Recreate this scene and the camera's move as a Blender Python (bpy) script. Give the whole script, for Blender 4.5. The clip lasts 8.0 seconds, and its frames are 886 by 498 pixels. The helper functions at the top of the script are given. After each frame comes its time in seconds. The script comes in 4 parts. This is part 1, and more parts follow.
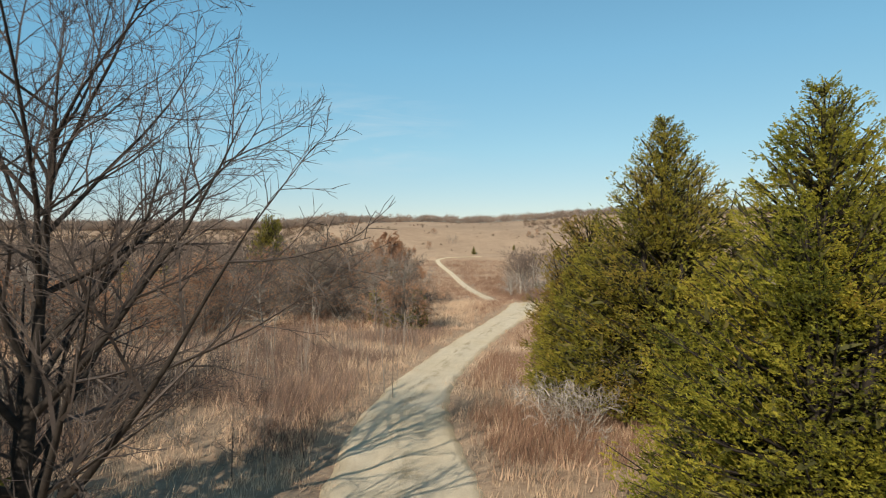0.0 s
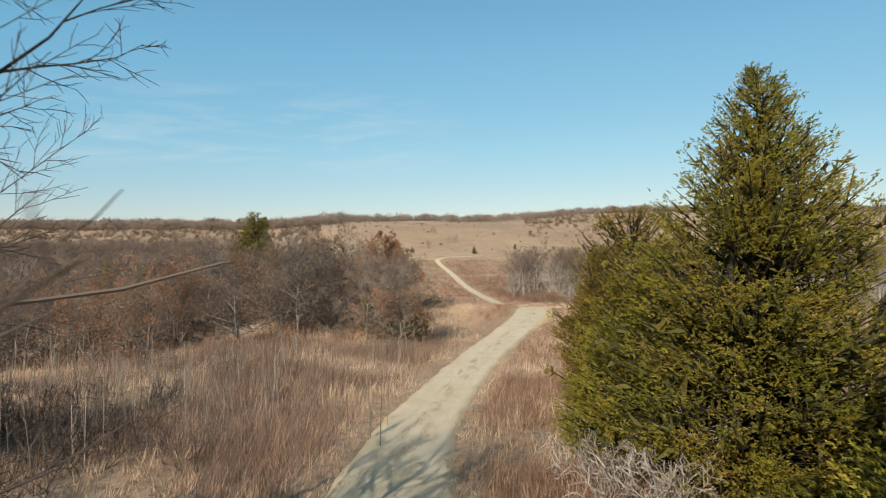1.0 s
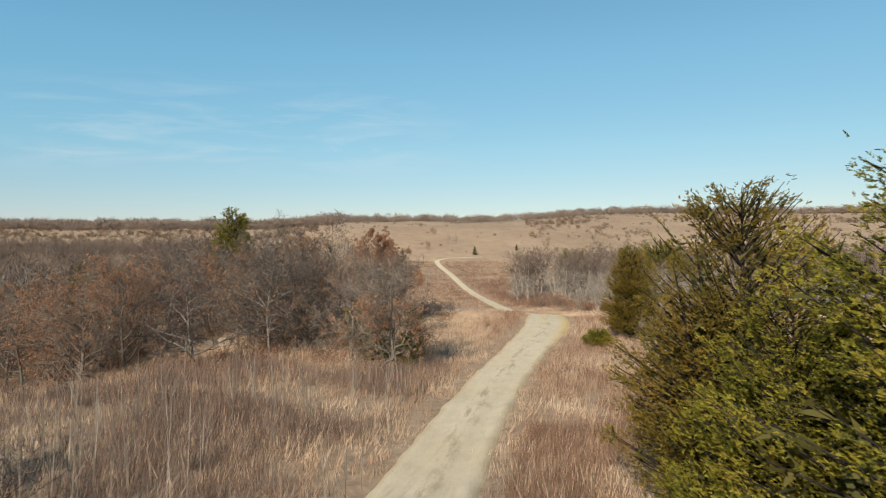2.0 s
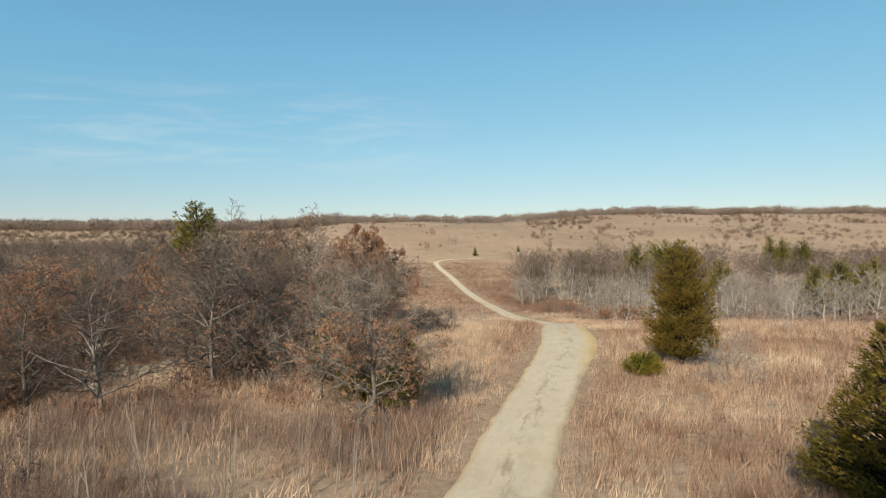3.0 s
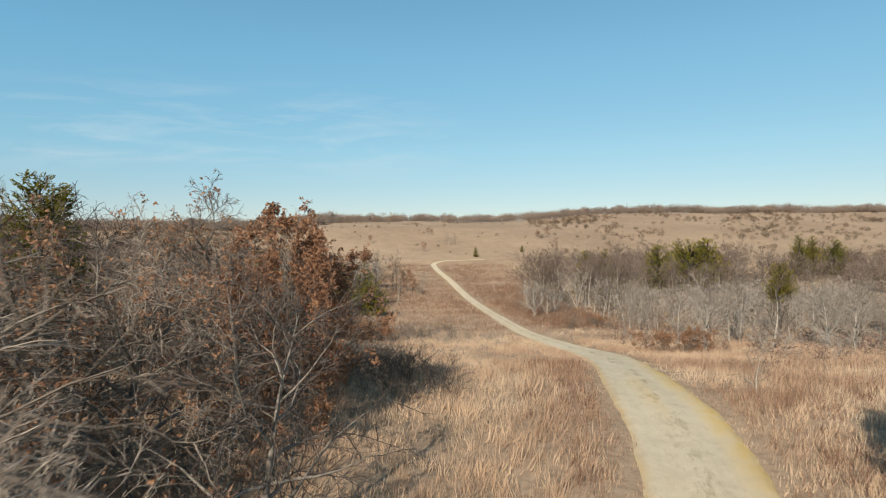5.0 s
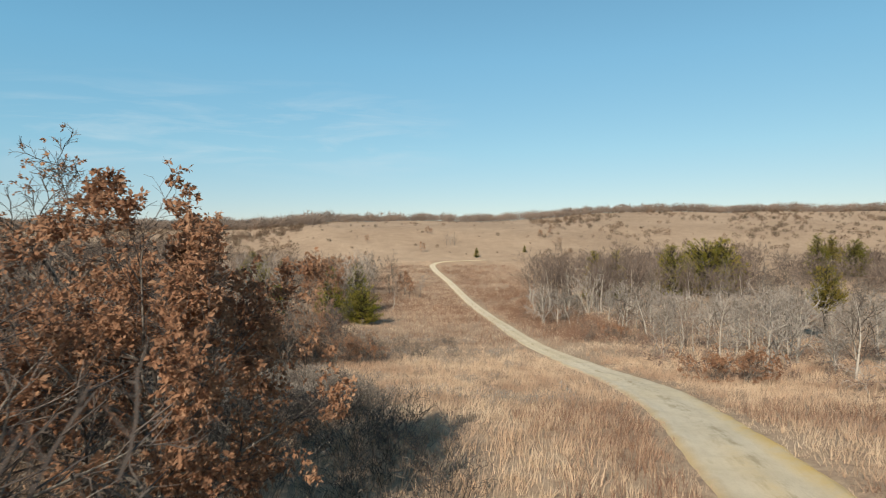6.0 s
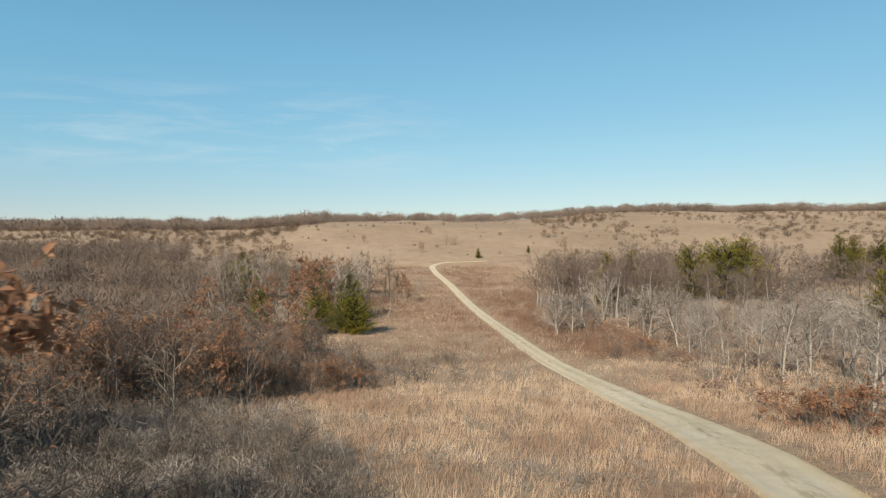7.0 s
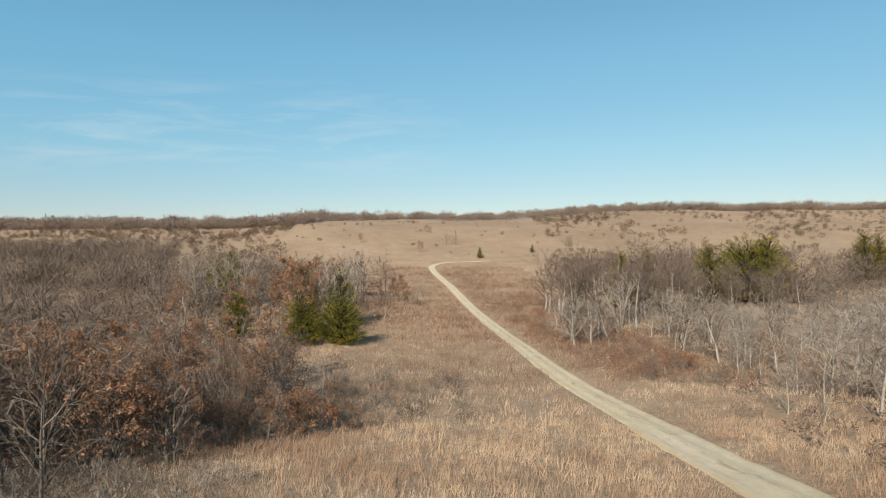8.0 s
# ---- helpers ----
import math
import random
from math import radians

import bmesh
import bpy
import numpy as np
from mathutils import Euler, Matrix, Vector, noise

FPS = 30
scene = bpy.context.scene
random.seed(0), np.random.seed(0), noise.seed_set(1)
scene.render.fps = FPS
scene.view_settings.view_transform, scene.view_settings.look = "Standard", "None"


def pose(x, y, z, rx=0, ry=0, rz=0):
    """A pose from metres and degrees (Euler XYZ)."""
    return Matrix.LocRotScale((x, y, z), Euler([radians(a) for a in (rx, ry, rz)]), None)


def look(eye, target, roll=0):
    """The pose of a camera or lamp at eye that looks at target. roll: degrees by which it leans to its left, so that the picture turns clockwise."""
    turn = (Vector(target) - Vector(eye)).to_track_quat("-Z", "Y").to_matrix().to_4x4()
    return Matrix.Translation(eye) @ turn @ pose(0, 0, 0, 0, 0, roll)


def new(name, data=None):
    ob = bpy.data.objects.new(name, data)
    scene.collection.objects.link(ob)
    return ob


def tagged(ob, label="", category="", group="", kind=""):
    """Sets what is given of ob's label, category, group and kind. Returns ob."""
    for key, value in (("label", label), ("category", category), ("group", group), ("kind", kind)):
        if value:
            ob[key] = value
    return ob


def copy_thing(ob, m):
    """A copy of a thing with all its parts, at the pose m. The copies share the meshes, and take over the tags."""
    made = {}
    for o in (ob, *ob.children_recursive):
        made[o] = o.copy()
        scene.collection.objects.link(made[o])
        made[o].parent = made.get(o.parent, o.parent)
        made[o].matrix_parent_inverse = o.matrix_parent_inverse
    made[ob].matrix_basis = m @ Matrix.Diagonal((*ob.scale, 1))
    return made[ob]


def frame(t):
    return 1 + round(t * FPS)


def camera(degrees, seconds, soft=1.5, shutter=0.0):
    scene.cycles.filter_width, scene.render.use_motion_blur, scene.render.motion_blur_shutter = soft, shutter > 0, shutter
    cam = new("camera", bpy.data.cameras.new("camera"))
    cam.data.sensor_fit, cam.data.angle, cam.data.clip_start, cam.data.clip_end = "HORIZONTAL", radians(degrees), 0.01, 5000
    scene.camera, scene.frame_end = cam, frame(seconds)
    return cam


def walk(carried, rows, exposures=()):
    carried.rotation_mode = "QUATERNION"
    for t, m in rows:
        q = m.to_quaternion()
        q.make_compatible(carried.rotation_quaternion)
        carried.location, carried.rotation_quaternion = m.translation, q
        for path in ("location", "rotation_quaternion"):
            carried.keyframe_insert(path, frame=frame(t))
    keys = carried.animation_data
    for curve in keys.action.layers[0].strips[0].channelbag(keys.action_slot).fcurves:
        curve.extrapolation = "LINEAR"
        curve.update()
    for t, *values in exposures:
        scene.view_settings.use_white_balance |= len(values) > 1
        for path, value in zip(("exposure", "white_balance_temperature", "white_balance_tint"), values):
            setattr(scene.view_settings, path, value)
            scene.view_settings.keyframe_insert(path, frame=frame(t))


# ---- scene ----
cam = camera(73.0, 8.0, soft=1.1, shutter=0.12)
PATH = [
    (0.0, pose(0.000, 0.000, 9.000, 90.00, 0.0, 0.00)),
    (0.5, pose(-0.074, 3.240, 9.074, 89.96, 0.1, 0.00)),
    (1.0, pose(-0.148, 7.020, 9.111, 89.92, 0.1, -0.04)),
    (1.5, pose(-0.221, 11.250, 9.074, 89.96, 0.0, -0.04)),
    (3.0, pose(-0.332, 26.640, 9.000, 90.12, 0.0, -0.16)),
    (3.5, pose(-0.295, 32.310, 8.963, 90.16, 0.0, -0.20)),
    (4.0, pose(-0.258, 38.340, 9.000, 90.16, -0.1, -0.25)),
    (4.5, pose(-0.184, 44.460, 9.000, 90.16, 0.0, -0.25)),
    (6.0, pose(-0.037, 63.720, 9.369, 90.12, 0.1, -0.37)),
    (6.5, pose(-0.074, 70.290, 9.406, 90.16, 0.1, -0.37)),
    (7.0, pose(-0.184, 76.860, 9.406, 90.16, 0.1, -0.41)),
    (7.5, pose(-0.221, 83.430, 9.369, 90.16, 0.1, -0.41)),
    (8.0, pose(-0.258, 89.910, 9.332, 90.12, 0.1, -0.45)),
]
walk(cam, PATH)

# ---------------------------------------------------------------- light
SUN_ELEV, SUN_WAY = radians(29.5), Vector((0.38, 0.925)).normalized()
world = bpy.data.worlds.new("sky_world")
scene.world = world
world.use_nodes = True
wn = world.node_tree.nodes
sky = wn.new("ShaderNodeTexSky")
sky.sky_type = "NISHITA"
sky.sun_disc = False
sky.sun_elevation = SUN_ELEV
sky.sun_rotation = math.atan2(-SUN_WAY.x, -SUN_WAY.y) % (2 * math.pi)
sky.air_density, sky.dust_density, sky.ozone_density = 1.0, 0.15, 1.6
wn["Background"].inputs["Strength"].default_value = 0.115
tint = wn.new("ShaderNodeMix")
tint.data_type, tint.blend_type = "RGBA", "MULTIPLY"
tint.inputs[0].default_value, tint.inputs[7].default_value = 1.0, (0.60, 0.48, 0.345, 1)
world.node_tree.links.new(sky.outputs[0], tint.inputs[6])
world.node_tree.links.new(tint.outputs[2], wn["Background"].inputs["Color"])
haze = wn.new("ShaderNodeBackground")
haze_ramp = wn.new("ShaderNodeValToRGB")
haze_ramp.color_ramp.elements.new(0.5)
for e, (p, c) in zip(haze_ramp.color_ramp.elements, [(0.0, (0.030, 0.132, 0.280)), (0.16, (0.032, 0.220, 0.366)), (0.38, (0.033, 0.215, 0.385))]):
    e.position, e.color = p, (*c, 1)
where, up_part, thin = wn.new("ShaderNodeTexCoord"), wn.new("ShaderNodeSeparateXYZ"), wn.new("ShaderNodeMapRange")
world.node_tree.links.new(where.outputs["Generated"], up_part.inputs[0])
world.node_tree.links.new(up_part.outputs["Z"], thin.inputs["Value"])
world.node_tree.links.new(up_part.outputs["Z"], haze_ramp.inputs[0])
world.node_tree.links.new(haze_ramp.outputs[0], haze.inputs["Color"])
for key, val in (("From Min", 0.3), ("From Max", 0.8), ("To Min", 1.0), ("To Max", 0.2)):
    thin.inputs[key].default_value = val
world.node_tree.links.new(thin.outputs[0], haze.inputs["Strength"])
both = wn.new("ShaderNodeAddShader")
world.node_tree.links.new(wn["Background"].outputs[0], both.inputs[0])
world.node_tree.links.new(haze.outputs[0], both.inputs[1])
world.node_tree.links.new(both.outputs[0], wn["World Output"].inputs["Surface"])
sun = new("sun", bpy.data.lights.new("sun", "SUN"))
sun.data.energy, sun.data.angle, sun.data.color = 5.0, radians(0.55), (1.0, 0.895, 0.735)
sun.matrix_world = look((0, 0, 80), (SUN_WAY.x * 80, SUN_WAY.y * 80, 80 - 80 * math.tan(SUN_ELEV)))
scene.view_settings.exposure = 0.25


# ---------------------------------------------------------------- materials
def ramp_node(nt, stops):
    r = nt.nodes.new("ShaderNodeValToRGB")
    while len(r.color_ramp.elements) < len(stops):
        r.color_ramp.elements.new(0.5)
    for e, (p, c) in zip(r.color_ramp.elements, stops):
        e.position, e.color = p, (*c, 1)
    return r


def mat_base(name, rough=0.85, spec=0.2):
    m = bpy.data.materials.new(name)
    m.use_nodes = True
    b = m.node_tree.nodes["Principled BSDF"]
    b.inputs["Roughness"].default_value = rough
    b.inputs["Specular IOR Level"].default_value = spec
    return m, m.node_tree, b


def noise_node(nt, scale, detail=4.0, rough=0.55, coord="Object"):
    tc = nt.nodes.new("ShaderNodeTexCoord")
    n = nt.nodes.new("ShaderNodeTexNoise")
    n.inputs["Scale"].default_value, n.inputs["Detail"].default_value = scale, detail
    n.inputs["Roughness"].default_value = rough
    nt.links.new(tc.outputs[coord], n.inputs["Vector"])
    return n


def mix_color(nt, fac, a, b):
    x = nt.nodes.new("ShaderNodeMix")
    x.data_type = "RGBA"
    for sock, v in ((x.inputs[0], fac), (x.inputs[6], a), (x.inputs[7], b)):
        if hasattr(v, "is_linked"):
            nt.links.new(v, sock)
        elif isinstance(v, (int, float)):
            sock.default_value = v
        else:
            sock.default_value = (*v, 1)
    return x.outputs[2]


def leafy(name, stops, clump_scale=0.9, sheen=0.35, rough=0.75, object_shift=0.35, detail=3.0, single=0.45, gain=1.3):
    """Foliage, grass and twigs: a colour ramp driven by the single piece, the clump that it is in and the whole thing."""
    m, nt, b = mat_base(name, rough, 0.15)
    geo, oi = nt.nodes.new("ShaderNodeNewGeometry"), nt.nodes.new("ShaderNodeObjectInfo")
    n = noise_node(nt, clump_scale, detail, 0.5 if detail < 4 else 0.72)
    a = nt.nodes.new("ShaderNodeMath")
    a.operation = "MULTIPLY_ADD"
    nt.links.new(geo.outputs["Random Per Island"], a.inputs[0])
    a.inputs[1].default_value = single
    s = nt.nodes.new("ShaderNodeMath")
    s.operation = "MULTIPLY_ADD"
    nt.links.new(n.outputs["Fac"], s.inputs[0])
    s.inputs[1].default_value = gain
    s.inputs[2].default_value = 0.5 - gain / 2 - single / 2 - object_shift / 2
    nt.links.new(s.outputs[0], a.inputs[2])
    o = nt.nodes.new("ShaderNodeMath")
    o.operation = "MULTIPLY_ADD"
    nt.links.new(oi.outputs["Random"], o.inputs[0])
    o.inputs[1].default_value = object_shift
    nt.links.new(a.outputs[0], o.inputs[2])
    r = ramp_node(nt, stops)
    nt.links.new(o.outputs[0], r.inputs[0])
    nt.links.new(r.outputs[0], b.inputs["Base Color"])
    if sheen:
        tr = nt.nodes.new("ShaderNodeBsdfTranslucent")
        nt.links.new(r.outputs[0], tr.inputs["Color"])
        mx = nt.nodes.new("ShaderNodeMixShader")
        mx.inputs[0].default_value = sheen
        nt.links.new(b.outputs[0], mx.inputs[1])
        nt.links.new(tr.outputs[0], mx.inputs[2])
        nt.links.new(mx.outputs[0], nt.nodes["Material Output"].inputs["Surface"])
    return m


def barky(name, dark, light, scale=6.0):
    m, nt, b = mat_base(name, 0.9, 0.15)
    n, n2 = noise_node(nt, scale, 6.0, 0.7), noise_node(nt, scale * 0.12, 2.0)
    oi = nt.nodes.new("ShaderNodeObjectInfo")
    r = ramp_node(nt, [(0.3, dark), (0.7, light)])
    nt.links.new(n.outputs["Fac"], r.inputs[0])
    c = mix_color(nt, n2.outputs["Fac"], r.outputs[0], tuple((d * 1.5 + l * 0.2) / 1.6 for d, l in zip(dark, light)))
    nt.links.new(c, b.inputs["Base Color"])
    bp = nt.nodes.new("ShaderNodeBump")
    bp.inputs["Strength"].default_value, bp.inputs["Distance"].default_value = 0.6, 0.03
    nt.links.new(n.outputs["Fac"], bp.inputs["Height"])
    nt.links.new(bp.outputs[0], b.inputs["Normal"])
    return m


def ground_material():
    m, nt, b = mat_base("dry_meadow_soil", 0.95, 0.1)
    big, mid, fine = noise_node(nt, 0.018, 4.0), noise_node(nt, 0.16, 5.0, 0.65), noise_node(nt, 2.2, 6.0, 0.75)
    r1 = ramp_node(nt, [(0.28, (0.20, 0.125, 0.088)), (0.45, (0.325, 0.218, 0.15)), (0.6, (0.435, 0.30, 0.208)), (0.75, (0.52, 0.37, 0.265))])
    nt.links.new(mid.outputs["Fac"], r1.inputs[0])
    r2 = ramp_node(nt, [(0.35, (0.26, 0.175, 0.125)), (0.65, (0.48, 0.348, 0.25))])
    nt.links.new(big.outputs["Fac"], r2.inputs[0])
    c = mix_color(nt, 0.5, r1.outputs[0], r2.outputs[0])
    r3 = ramp_node(nt, [(0.35, (0.10, 0.07, 0.048)), (0.6, (0.54, 0.42, 0.28))])
    nt.links.new(fine.outputs["Fac"], r3.inputs[0])
    c = mix_color(nt, 0.35, c, r3.outputs[0])
    nt.links.new(c, b.inputs["Base Color"])
    bp = nt.nodes.new("ShaderNodeBump")
    bp.inputs["Strength"].default_value, bp.inputs["Distance"].default_value = 0.8, 0.12
    nt.links.new(fine.outputs["Fac"], bp.inputs["Height"])
    nt.links.new(bp.outputs[0], b.inputs["Normal"])
    return m


def math_node(nt, op, a, b=None, c=None, clamp=False):
    n = nt.nodes.new("ShaderNodeMath")
    n.operation, n.use_clamp = op, clamp
    for sock, v in zip(n.inputs, (a, b, c)):
        if v is None:
            continue
        if hasattr(v, "is_linked"):
            nt.links.new(v, sock)
        else:
            sock.default_value = v
    return n.outputs[0]


def stretched_noise(nt, scale, detail, rough):
    """Noise drawn out along the road, by the distance along it and across it."""
    a, l = nt.nodes.new("ShaderNodeAttribute"), nt.nodes.new("ShaderNodeAttribute")
    a.attribute_name, l.attribute_name = "across", "along"
    v = nt.nodes.new("ShaderNodeCombineXYZ")
    nt.links.new(math_node(nt, "MULTIPLY", a.outputs["Fac"], 2.6), v.inputs[0])
    nt.links.new(math_node(nt, "MULTIPLY", l.outputs["Fac"], 0.3), v.inputs[1])
    n = nt.nodes.new("ShaderNodeTexNoise")
    n.inputs["Scale"].default_value, n.inputs["Detail"].default_value, n.inputs["Roughness"].default_value = scale, detail, rough
    nt.links.new(v.outputs[0], n.inputs["Vector"])
    return n


def road_material():
    """Pale gravel: packed ruts, a weedy crown in broken patches, soil towards the verges and spilled yellow clay."""
    m, nt, b = mat_base("limestone_gravel", 0.92, 0.15)
    mid, fine, broad, patch = noise_node(nt, 0.7, 5.0, 0.65), noise_node(nt, 14.0, 5.0, 0.8), noise_node(nt, 0.09, 3.0), noise_node(nt, 0.42, 5.0, 0.7)
    r = ramp_node(nt, [(0.25, (0.46, 0.37, 0.26)), (0.5, (0.65, 0.55, 0.41)), (0.75, (0.74, 0.645, 0.50))])
    nt.links.new(mid.outputs["Fac"], r.inputs[0])
    r2 = ramp_node(nt, [(0.3, (0.3, 0.24, 0.16)), (0.6, (0.72, 0.65, 0.5))])
    nt.links.new(fine.outputs["Fac"], r2.inputs[0])
    c = mix_color(nt, 0.3, r.outputs[0], r2.outputs[0])
    r4 = ramp_node(nt, [(0.42, (0.61, 0.485, 0.31)), (0.6, (0.66, 0.56, 0.42))])
    nt.links.new(broad.outputs["Fac"], r4.inputs[0])
    c = mix_color(nt, 0.4, c, r4.outputs[0])
    at = nt.nodes.new("ShaderNodeAttribute")
    at.attribute_name = "across"
    off = math_node(nt, "ABSOLUTE", at.outputs["Fac"])
    middle = math_node(nt, "ABSOLUTE", math_node(nt, "ADD", at.outputs["Fac"], math_node(nt, "MULTIPLY_ADD", mid.outputs["Fac"], 0.9, -0.42)))
    crown = math_node(nt, "SUBTRACT", 1.0, math_node(nt, "MULTIPLY", middle, 2.8), clamp=True)
    streak = stretched_noise(nt, 1.3, 6.0, 0.72)
    weedy = math_node(nt, "MULTIPLY", math_node(nt, "MULTIPLY_ADD", streak.outputs["Fac"], 7.0, -3.4, True), math_node(nt, "MULTIPLY", crown, 0.85, clamp=True))
    c = mix_color(nt, weedy, c, (0.30, 0.225, 0.13))
    worn = stretched_noise(nt, 2.6, 7.0, 0.75)
    c = mix_color(nt, math_node(nt, "MULTIPLY_ADD", worn.outputs["Fac"], 3.0, -1.5, True), c, (0.50, 0.40, 0.27))
    verge = math_node(nt, "MULTIPLY_ADD", math_node(nt, "ADD", off, math_node(nt, "MULTIPLY", patch.outputs["Fac"], 0.5)), 5.0, -5.0, True)
    c = mix_color(nt, math_node(nt, "MULTIPLY", verge, 0.6), c, (0.42, 0.31, 0.18))
    cl = nt.nodes.new("ShaderNodeAttribute")
    cl.attribute_name = "clay"
    c = mix_color(nt, math_node(nt, "MULTIPLY", cl.outputs["Fac"], math_node(nt, "MULTIPLY_ADD", mid.outputs["Fac"], 3.4, -1.0, True)), c, (0.62, 0.43, 0.17))
    nt.links.new(c, b.inputs["Base Color"])
    bp = nt.nodes.new("ShaderNodeBump")
    bp.inputs["Strength"].default_value, bp.inputs["Distance"].default_value = 0.7, 0.04
    nt.links.new(fine.outputs["Fac"], bp.inputs["Height"])
    nt.links.new(bp.outputs[0], b.inputs["Normal"])
    return m


M_GROUND, M_ROAD = ground_material(), road_material()
M_CEDAR = leafy("cedar_foliage", [(0.0, (0.10, 0.11, 0.024)), (0.35, (0.235, 0.22, 0.036)), (0.62, (0.36, 0.31, 0.044)),
                                  (0.85, (0.41, 0.315, 0.055)), (1.0, (0.36, 0.235, 0.068))], 0.6, 0.5, object_shift=0.25, gain=2.0)
M_CEDAR_GOLD = leafy("golden_cedar_foliage", [(0.0, (0.10, 0.112, 0.023)), (0.35, (0.25, 0.242, 0.035)), (0.62, (0.385, 0.345, 0.045)), (0.85, (0.44, 0.36, 0.055)), (1.0, (0.41, 0.29, 0.065))], 0.7, 0.5, object_shift=0.1, gain=2.2)
M_CEDAR_RUST = leafy("winter_bronzed_cedar_foliage", [(0.0, (0.085, 0.075, 0.018)), (0.4, (0.205, 0.158, 0.029)), (0.75, (0.30, 0.195, 0.041)),
                                                      (1.0, (0.24, 0.14, 0.036))], 0.7, 0.45, object_shift=0.2)
M_CEDAR_OLIVE = leafy("olive_cedar_foliage", [(0.0, (0.07, 0.078, 0.02)), (0.35, (0.165, 0.158, 0.03)), (0.62, (0.255, 0.215, 0.037)), (1.0, (0.34, 0.235, 0.052))], 0.7, 0.35)
# darker than the sprays: the crown's inner shade, put into the colour
M_CEDAR_CORE_SHADE = leafy("cedar_core_painted_shade", [(0.0, (0.035, 0.036, 0.013)), (0.5, (0.075, 0.07, 0.02)), (1.0, (0.13, 0.10, 0.032))], 0.8, 0.0)
M_CEDAR_FAR = leafy("dark_cedar_foliage", [(0.0, (0.022, 0.028, 0.010)), (0.5, (0.085, 0.088, 0.018)), (1.0, (0.17, 0.15, 0.026))], 0.5, 0.4, object_shift=0.3)
M_OAK_LEAF = leafy("dead_oak_leaves", [(0.0, (0.19, 0.092, 0.055)), (0.5, (0.35, 0.19, 0.112)), (1.0, (0.50, 0.315, 0.20))], 0.8, 0.35)
M_GRASS = leafy("dry_bluestem", [(0.0, (0.2, 0.112, 0.078)), (0.35, (0.45, 0.298, 0.202)), (0.65, (0.65, 0.482, 0.336)), (1.0, (0.76, 0.62, 0.465))], 0.16, 0.3, object_shift=0.0, detail=6.0, gain=2.0, single=0.16)
M_CANE = leafy("reddish_canes", [(0.0, (0.10, 0.062, 0.05)), (0.5, (0.19, 0.125, 0.098)), (1.0, (0.33, 0.245, 0.19))], 0.2, 0.15, object_shift=0.1, detail=5.0)
M_BRAMBLE = leafy("russet_brambles", [(0.0, (0.12, 0.06, 0.042)), (0.5, (0.235, 0.135, 0.09)), (1.0, (0.38, 0.25, 0.17))], 0.15, 0.15, object_shift=0.0, detail=5.0)
M_TWIG = leafy("grey_brown_twigs", [(0.0, (0.05, 0.038, 0.03)), (0.5, (0.145, 0.118, 0.097)), (1.0, (0.34, 0.29, 0.245))], 0.5, 0.0, 0.9, single=0.45)
M_TWIG_DARK = leafy("dark_twigs", [(0.0, (0.035, 0.028, 0.026)), (0.5, (0.085, 0.068, 0.06)), (1.0, (0.17, 0.138, 0.118))], 0.6, 0.0, 0.9, single=0.2)
M_TWIG_PALE = leafy("pale_grey_twigs", [(0.0, (0.13, 0.11, 0.092)), (0.5, (0.275, 0.238, 0.204)), (1.0, (0.49, 0.44, 0.385))], 0.4, 0.0, 0.9, single=0.4)
M_BARK = barky("grey_bark", (0.10, 0.084, 0.07), (0.42, 0.375, 0.325))
M_BARK_OAK = barky("oak_bark", (0.075, 0.062, 0.052), (0.30, 0.262, 0.222))
M_BARK_DARK = barky("dark_bark", (0.016, 0.013, 0.011), (0.062, 0.05, 0.042))
M_BARK_PALE = barky("pale_bark", (0.26, 0.22, 0.18), (0.58, 0.53, 0.46))
M_ROCK = barky("weathered_sandstone", (0.22, 0.17, 0.125), (0.5, 0.42, 0.33), 2.5)
M_FAR_TWIG = leafy("far_grey_twigs", [(0.0, (0.07, 0.052, 0.042)), (0.5, (0.15, 0.113, 0.092)), (1.0, (0.27, 0.215, 0.18))], 0.06, 0.0, 0.95, object_shift=0.0, single=0.25)
M_FAR = leafy("distant_winter_woods", [(0.0, (0.13, 0.104, 0.09)), (0.5, (0.22, 0.173, 0.143)), (1.0, (0.31, 0.222, 0.166))], 0.05, 0.0, 0.95, object_shift=0.0, single=0.12, gain=1.6)

M_FAR_BUSH = leafy("brown_hillside_bushes", [(0.0, (0.06, 0.05, 0.032)), (0.4, (0.115, 0.083, 0.058)), (0.7, (0.165, 0.108, 0.075)), (1.0, (0.24, 0.15, 0.10))], 0.11, 0.0, 0.95, object_shift=0.0, single=0.15, gain=2.0)

# ---------------------------------------------------------------- mesh helpers
def mesh_of(name, verts, faces, mat, smooth=False):
    """A mesh from arrays: verts (n, 3), faces (k, 3 or 4)."""
    verts, faces = np.asarray(verts, dtype=np.float32), np.asarray(faces, dtype=np.int32)
    me = bpy.data.meshes.new(name)
    k, w = faces.shape
    me.vertices.add(len(verts))
    me.vertices.foreach_set("co", verts.ravel())
    me.loops.add(k * w)
    me.loops.foreach_set("vertex_index", faces.ravel())
    me.polygons.add(k)
    me.polygons.foreach_set("loop_start", np.arange(0, k * w, w, dtype=np.int32))
    me.polygons.foreach_set("loop_total", np.full(k, w, dtype=np.int32))
    me.polygons.foreach_set("use_smooth", np.full(k, smooth))
    me.materials.append(mat)
    me.update(calc_edges=True)
    return me


def part(name, me, parent, label=""):
    ob = new(name, me)
    ob.parent = parent
    return tagged(ob, label) if label else ob


def norm(v):
    return v / np.maximum(np.linalg.norm(v, axis=-1, keepdims=True), 1e-9)


